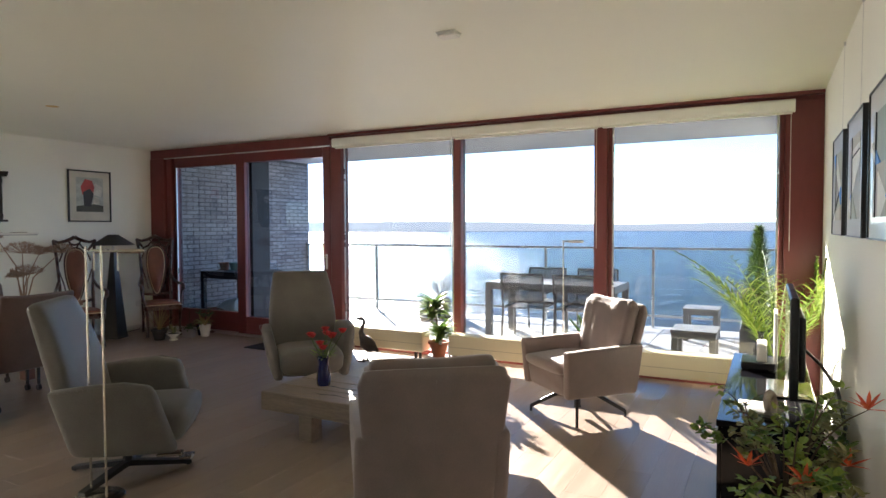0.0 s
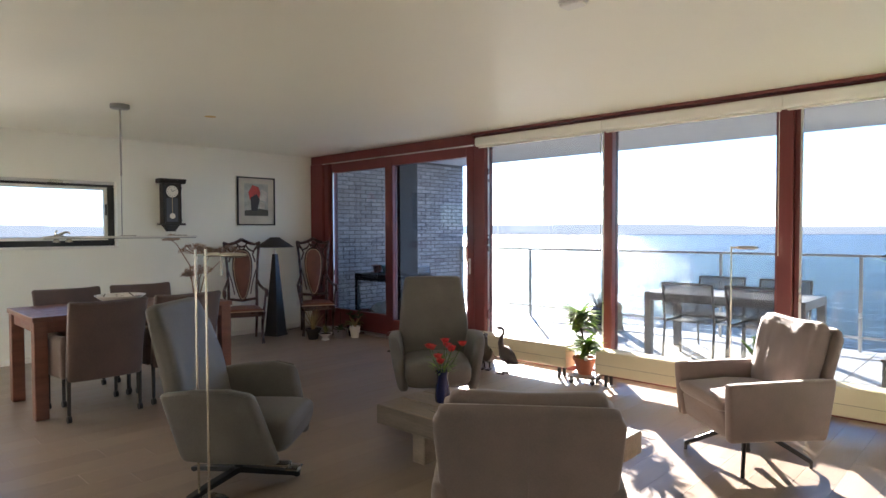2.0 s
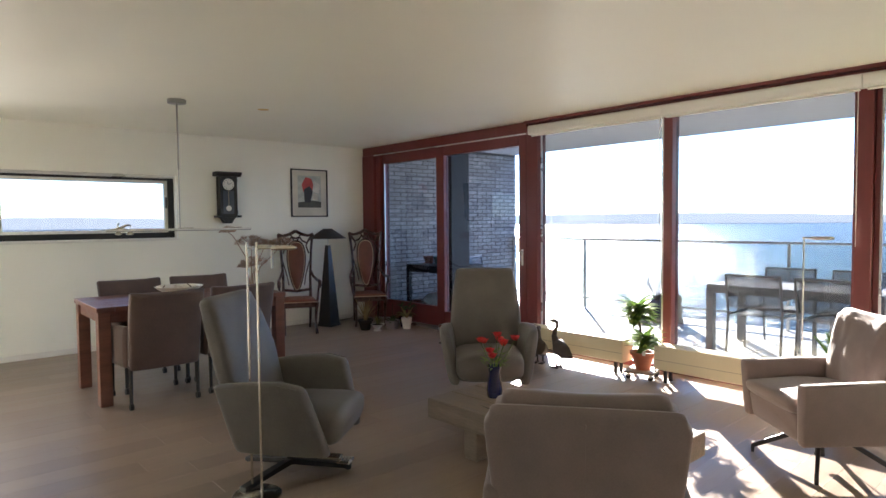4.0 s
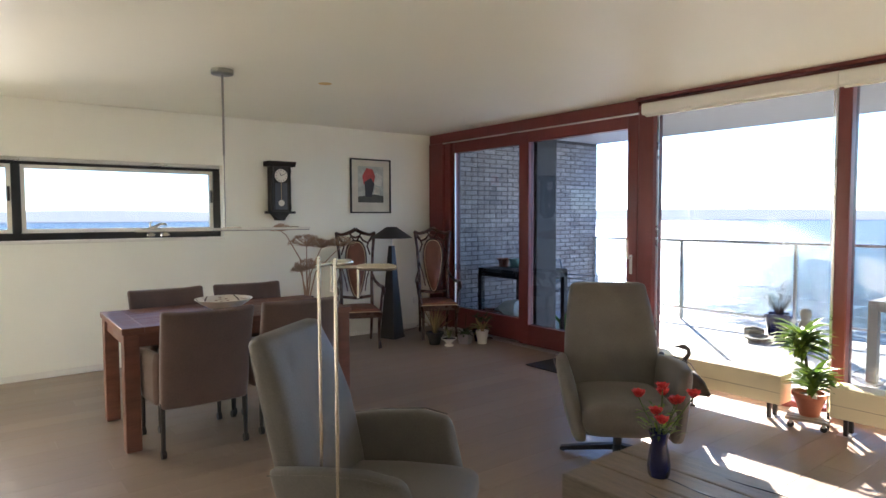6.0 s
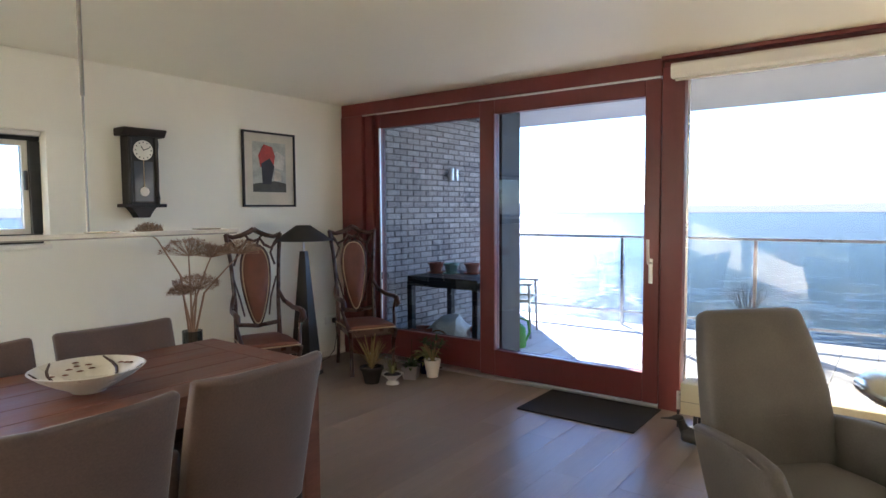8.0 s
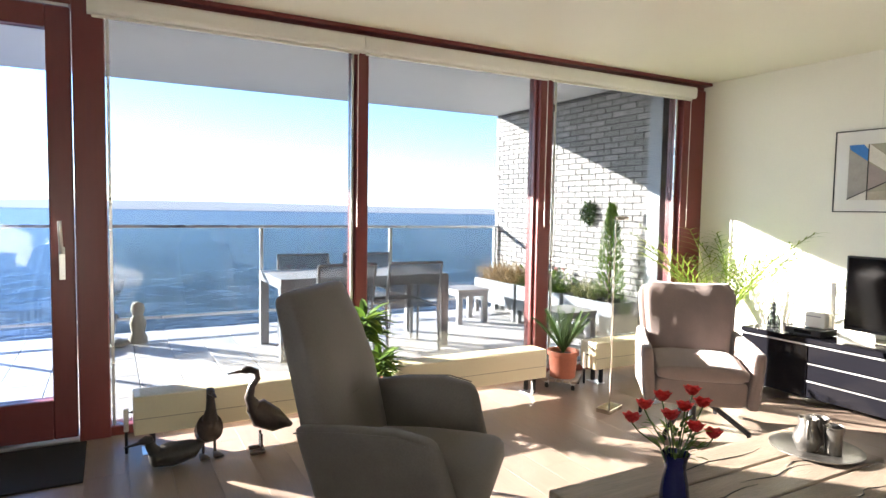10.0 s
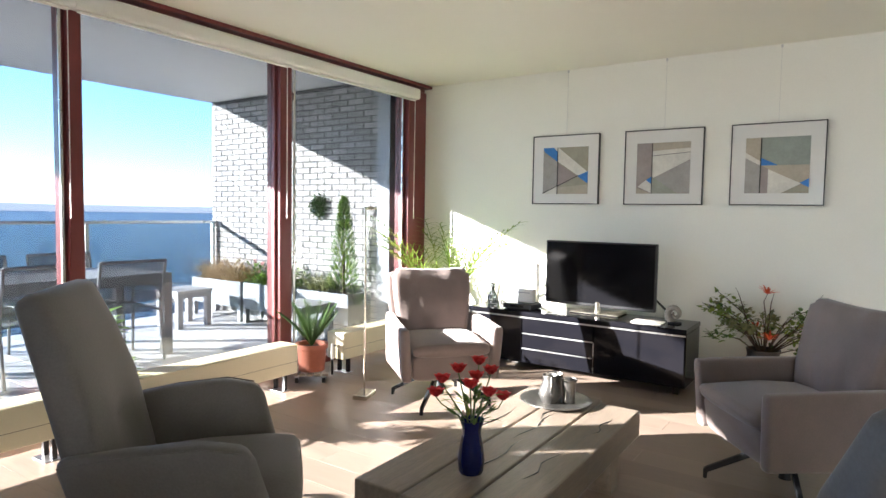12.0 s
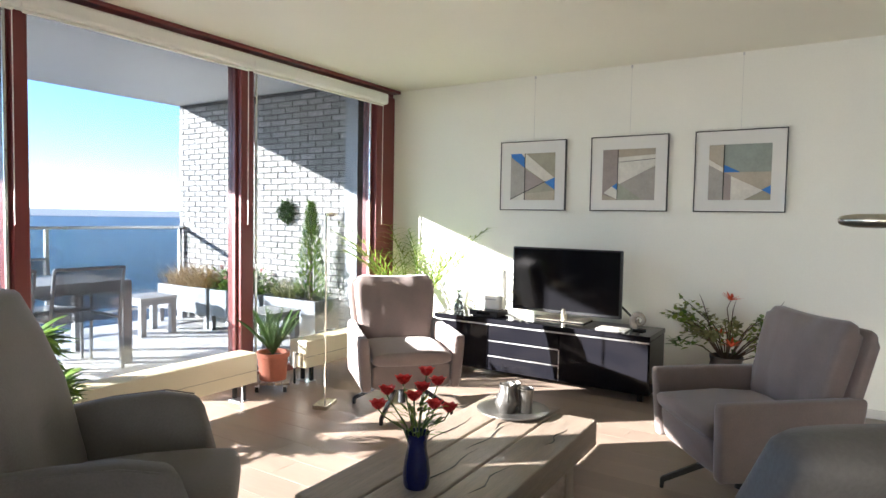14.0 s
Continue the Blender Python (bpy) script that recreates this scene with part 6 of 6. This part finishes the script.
for v in bg.verts:
    v.co += Vector((1, 1, 0.6)) * 0.03 * noise.noise(v.co * 13)
    v.co.z = max(0, v.co.z)
tagged(part("plastic_sack", bg, mat("pale_green_plastic", (0.5, 0.58, 0.52), 0.4, var=0.2, scale=9)), "crumpled pale green plastic sack under the work table", "sack").matrix_basis = pose(0.82, 0.62, 0.0, 0, 0, 20) @ Matrix.Scale(1.15, 4)
copy_thing(gc, pose(0.95, 1.75, 0, 0, 0, -70))
M["green"] = mat("green_plastic", (0.05, 0.36, 0.03), 0.4, var=0.06)
wc = thing("watering_can", "bright green plastic watering can on the balcony tiles", "watering can", pose(1.33, 1.16, 0, 0, 0, 200))
part("body", lathe(bmesh.new(), [(0.1, 0), (0.105, 0.03), (0.095, 0.2), (0.06, 0.24), (0.05, 0.24), (0.05, 0.2)], 24), "green", wc, smooth=50)
part("spout", tube(bmesh.new(), [(0.09, 0, 0.06), (0.2, 0, 0.18), (0.27, 0, 0.27)], [0.022, 0.016, 0.013], 10), "green", wc, smooth=50)
part("handle", tube(bmesh.new(), [(0.04, 0, 0.24), (-0.02, 0, 0.31), (-0.12, 0, 0.28), (-0.14, 0, 0.16), (-0.1, 0, 0.07)], 0.013, 8), "green", wc, smooth=50)
wl = thing("wall_light", "small twin-tube steel wall light on the brick wall", "wall light", pose(0.245, 1.43, 1.86))
part("bracket", B(0, 0.05, -0.03, 0.03, -0.025, 0.025), "alu", wl)
for y in (-0.045, 0.045):
    part("tube", tube(bmesh.new(), [(0.08, y, -0.07), (0.08, y, 0.07)], 0.035, 16), "alu", wl, smooth=50)

bs = thing("wicker_basket", "small brown wicker basket with a looped handle", "basket", pose(0.95, 0.3, 0))
M["wicker"] = mat("wicker", (0.3, 0.19, 0.1), 0.8, var=0.35, scale=20, fine=140, bump=0.6, stretch=(1, 1, 5))
part("body", lathe(bmesh.new(), [(0.09, 0), (0.11, 0.08), (0.125, 0.16), (0.115, 0.16), (0.1, 0.08), (0.02, 0.02)], 20), "wicker", bs, smooth=40)
part("handle", tube(bmesh.new(), [(0.12 * math.cos(a), 0, 0.15 + 0.12 * math.sin(a)) for a in np.linspace(0, math.pi, 9)], 0.009, 6), "wicker", bs, smooth=50)
# ---- planks, deck tiles and bricks ----
def piece(name, me, parent, loc):
    ob = new(name, me)
    ob.parent, ob.location = parent, loc
    return ob
def mesh_of(bm, name, material):
    me = bpy.data.meshes.new(name)
    bm.to_mesh(me), bm.free()
    me.materials.append(M[material])
    return me
PW, PL = 0.19, 1.3
def plank_of(length, half=PW / 2):
    return mesh_of(B(-half + 0.0005, half - 0.0005, 0.0005, length - 0.0005, -0.006, 0.0, 0.0005, 1), "plank", "plank")
plank_me = plank_of(PL)
starts = [(s, plank_of(s)) for s in (0.3, 0.52, 0.74, 0.96, 1.18)]
LAST = W - (math.ceil(W / PW) - 1) * PW
nx = math.ceil(W / PW)
for i in range(nx):
    first, first_me = starts[(i * 2 + random.randrange(2)) % 5]
    x = PW / 2 + i * PW
    narrow = i == nx - 1
    if narrow:
        x = W - LAST / 2
    piece("plank", plank_of(first, LAST / 2) if narrow else first_me, floor, (x, BACK, 0))
    y = BACK + first
    while y < 0.1:
        length = min(PL, 0.11 - y)
        me = plank_me if length == PL and not narrow else plank_of(length, LAST / 2 if narrow else PW / 2)
        piece("plank", me, floor, (x, y, 0))
        y += PL
TW, TL = 0.3, 0.6
tile_me = mesh_of(B(0.003, TW - 0.003, 0.003, TL - 0.003, -0.03, 0.0, 0.003, 1), "tile", "deck")
for i in range(26):
    for j in range(5):
        piece("tile", tile_me, deck, (0.235 + i * TW - (0.02 if i == 25 else 0) * 0, 0.13 + j * TL, 0.0 + rnd(-0.001, 0.001)))
BL, BH, COURSE = 0.21, 0.05, 0.0625
brick_me = mesh_of(B(-0.012, 0.006, 0.005, BL - 0.005, 0.0, BH, 0.003, 1), "brick", "brick")
for wall, xf, sgn in ((balcony_west, 0.235, 1), (balcony_east, 7.95, -1)):
    rest = bmesh.new()
    n = 0
    for row in range(41):
        z = -0.02 + row * COURSE + 0.006
        y = 0.14 - (row % 2) * BL / 2
        while y < 3.07:
            y0, y1 = max(y, 0.13), min(y + BL, 3.085)
            if y1 - y0 > 0.04:
                full = y1 - y0 > BL - 0.01
                if full and n < 290 and (1.0 <= y <= 2.9) and 10 <= row <= 38:
                    ob = piece("brick", brick_me, wall, (xf + rnd(-0.0015, 0.0015), y if sgn > 0 else y, z))
                    if sgn < 0:
                        ob.matrix_basis = Matrix.Translation((xf, y + BL, z)) @ pose(0, 0, 0, 0, 0, 180)
                    n += 1
                else:
                    o = rnd(-0.0015, 0.0015)
                    if sgn > 0:
                        box(rest, xf - 0.012, xf + 0.006 + o, y0 + 0.005, y1 - 0.005, z, z + BH)
                    else:
                        box(rest, xf - 0.006 + o, xf + 0.012, y0 + 0.005, y1 - 0.005, z, z + BH)
            y += BL + 0.01
    for f in rest.faces:
        f.smooth = False
    tagged(part("brickwork", rest, "brickstuff", wall), kind="stuff")
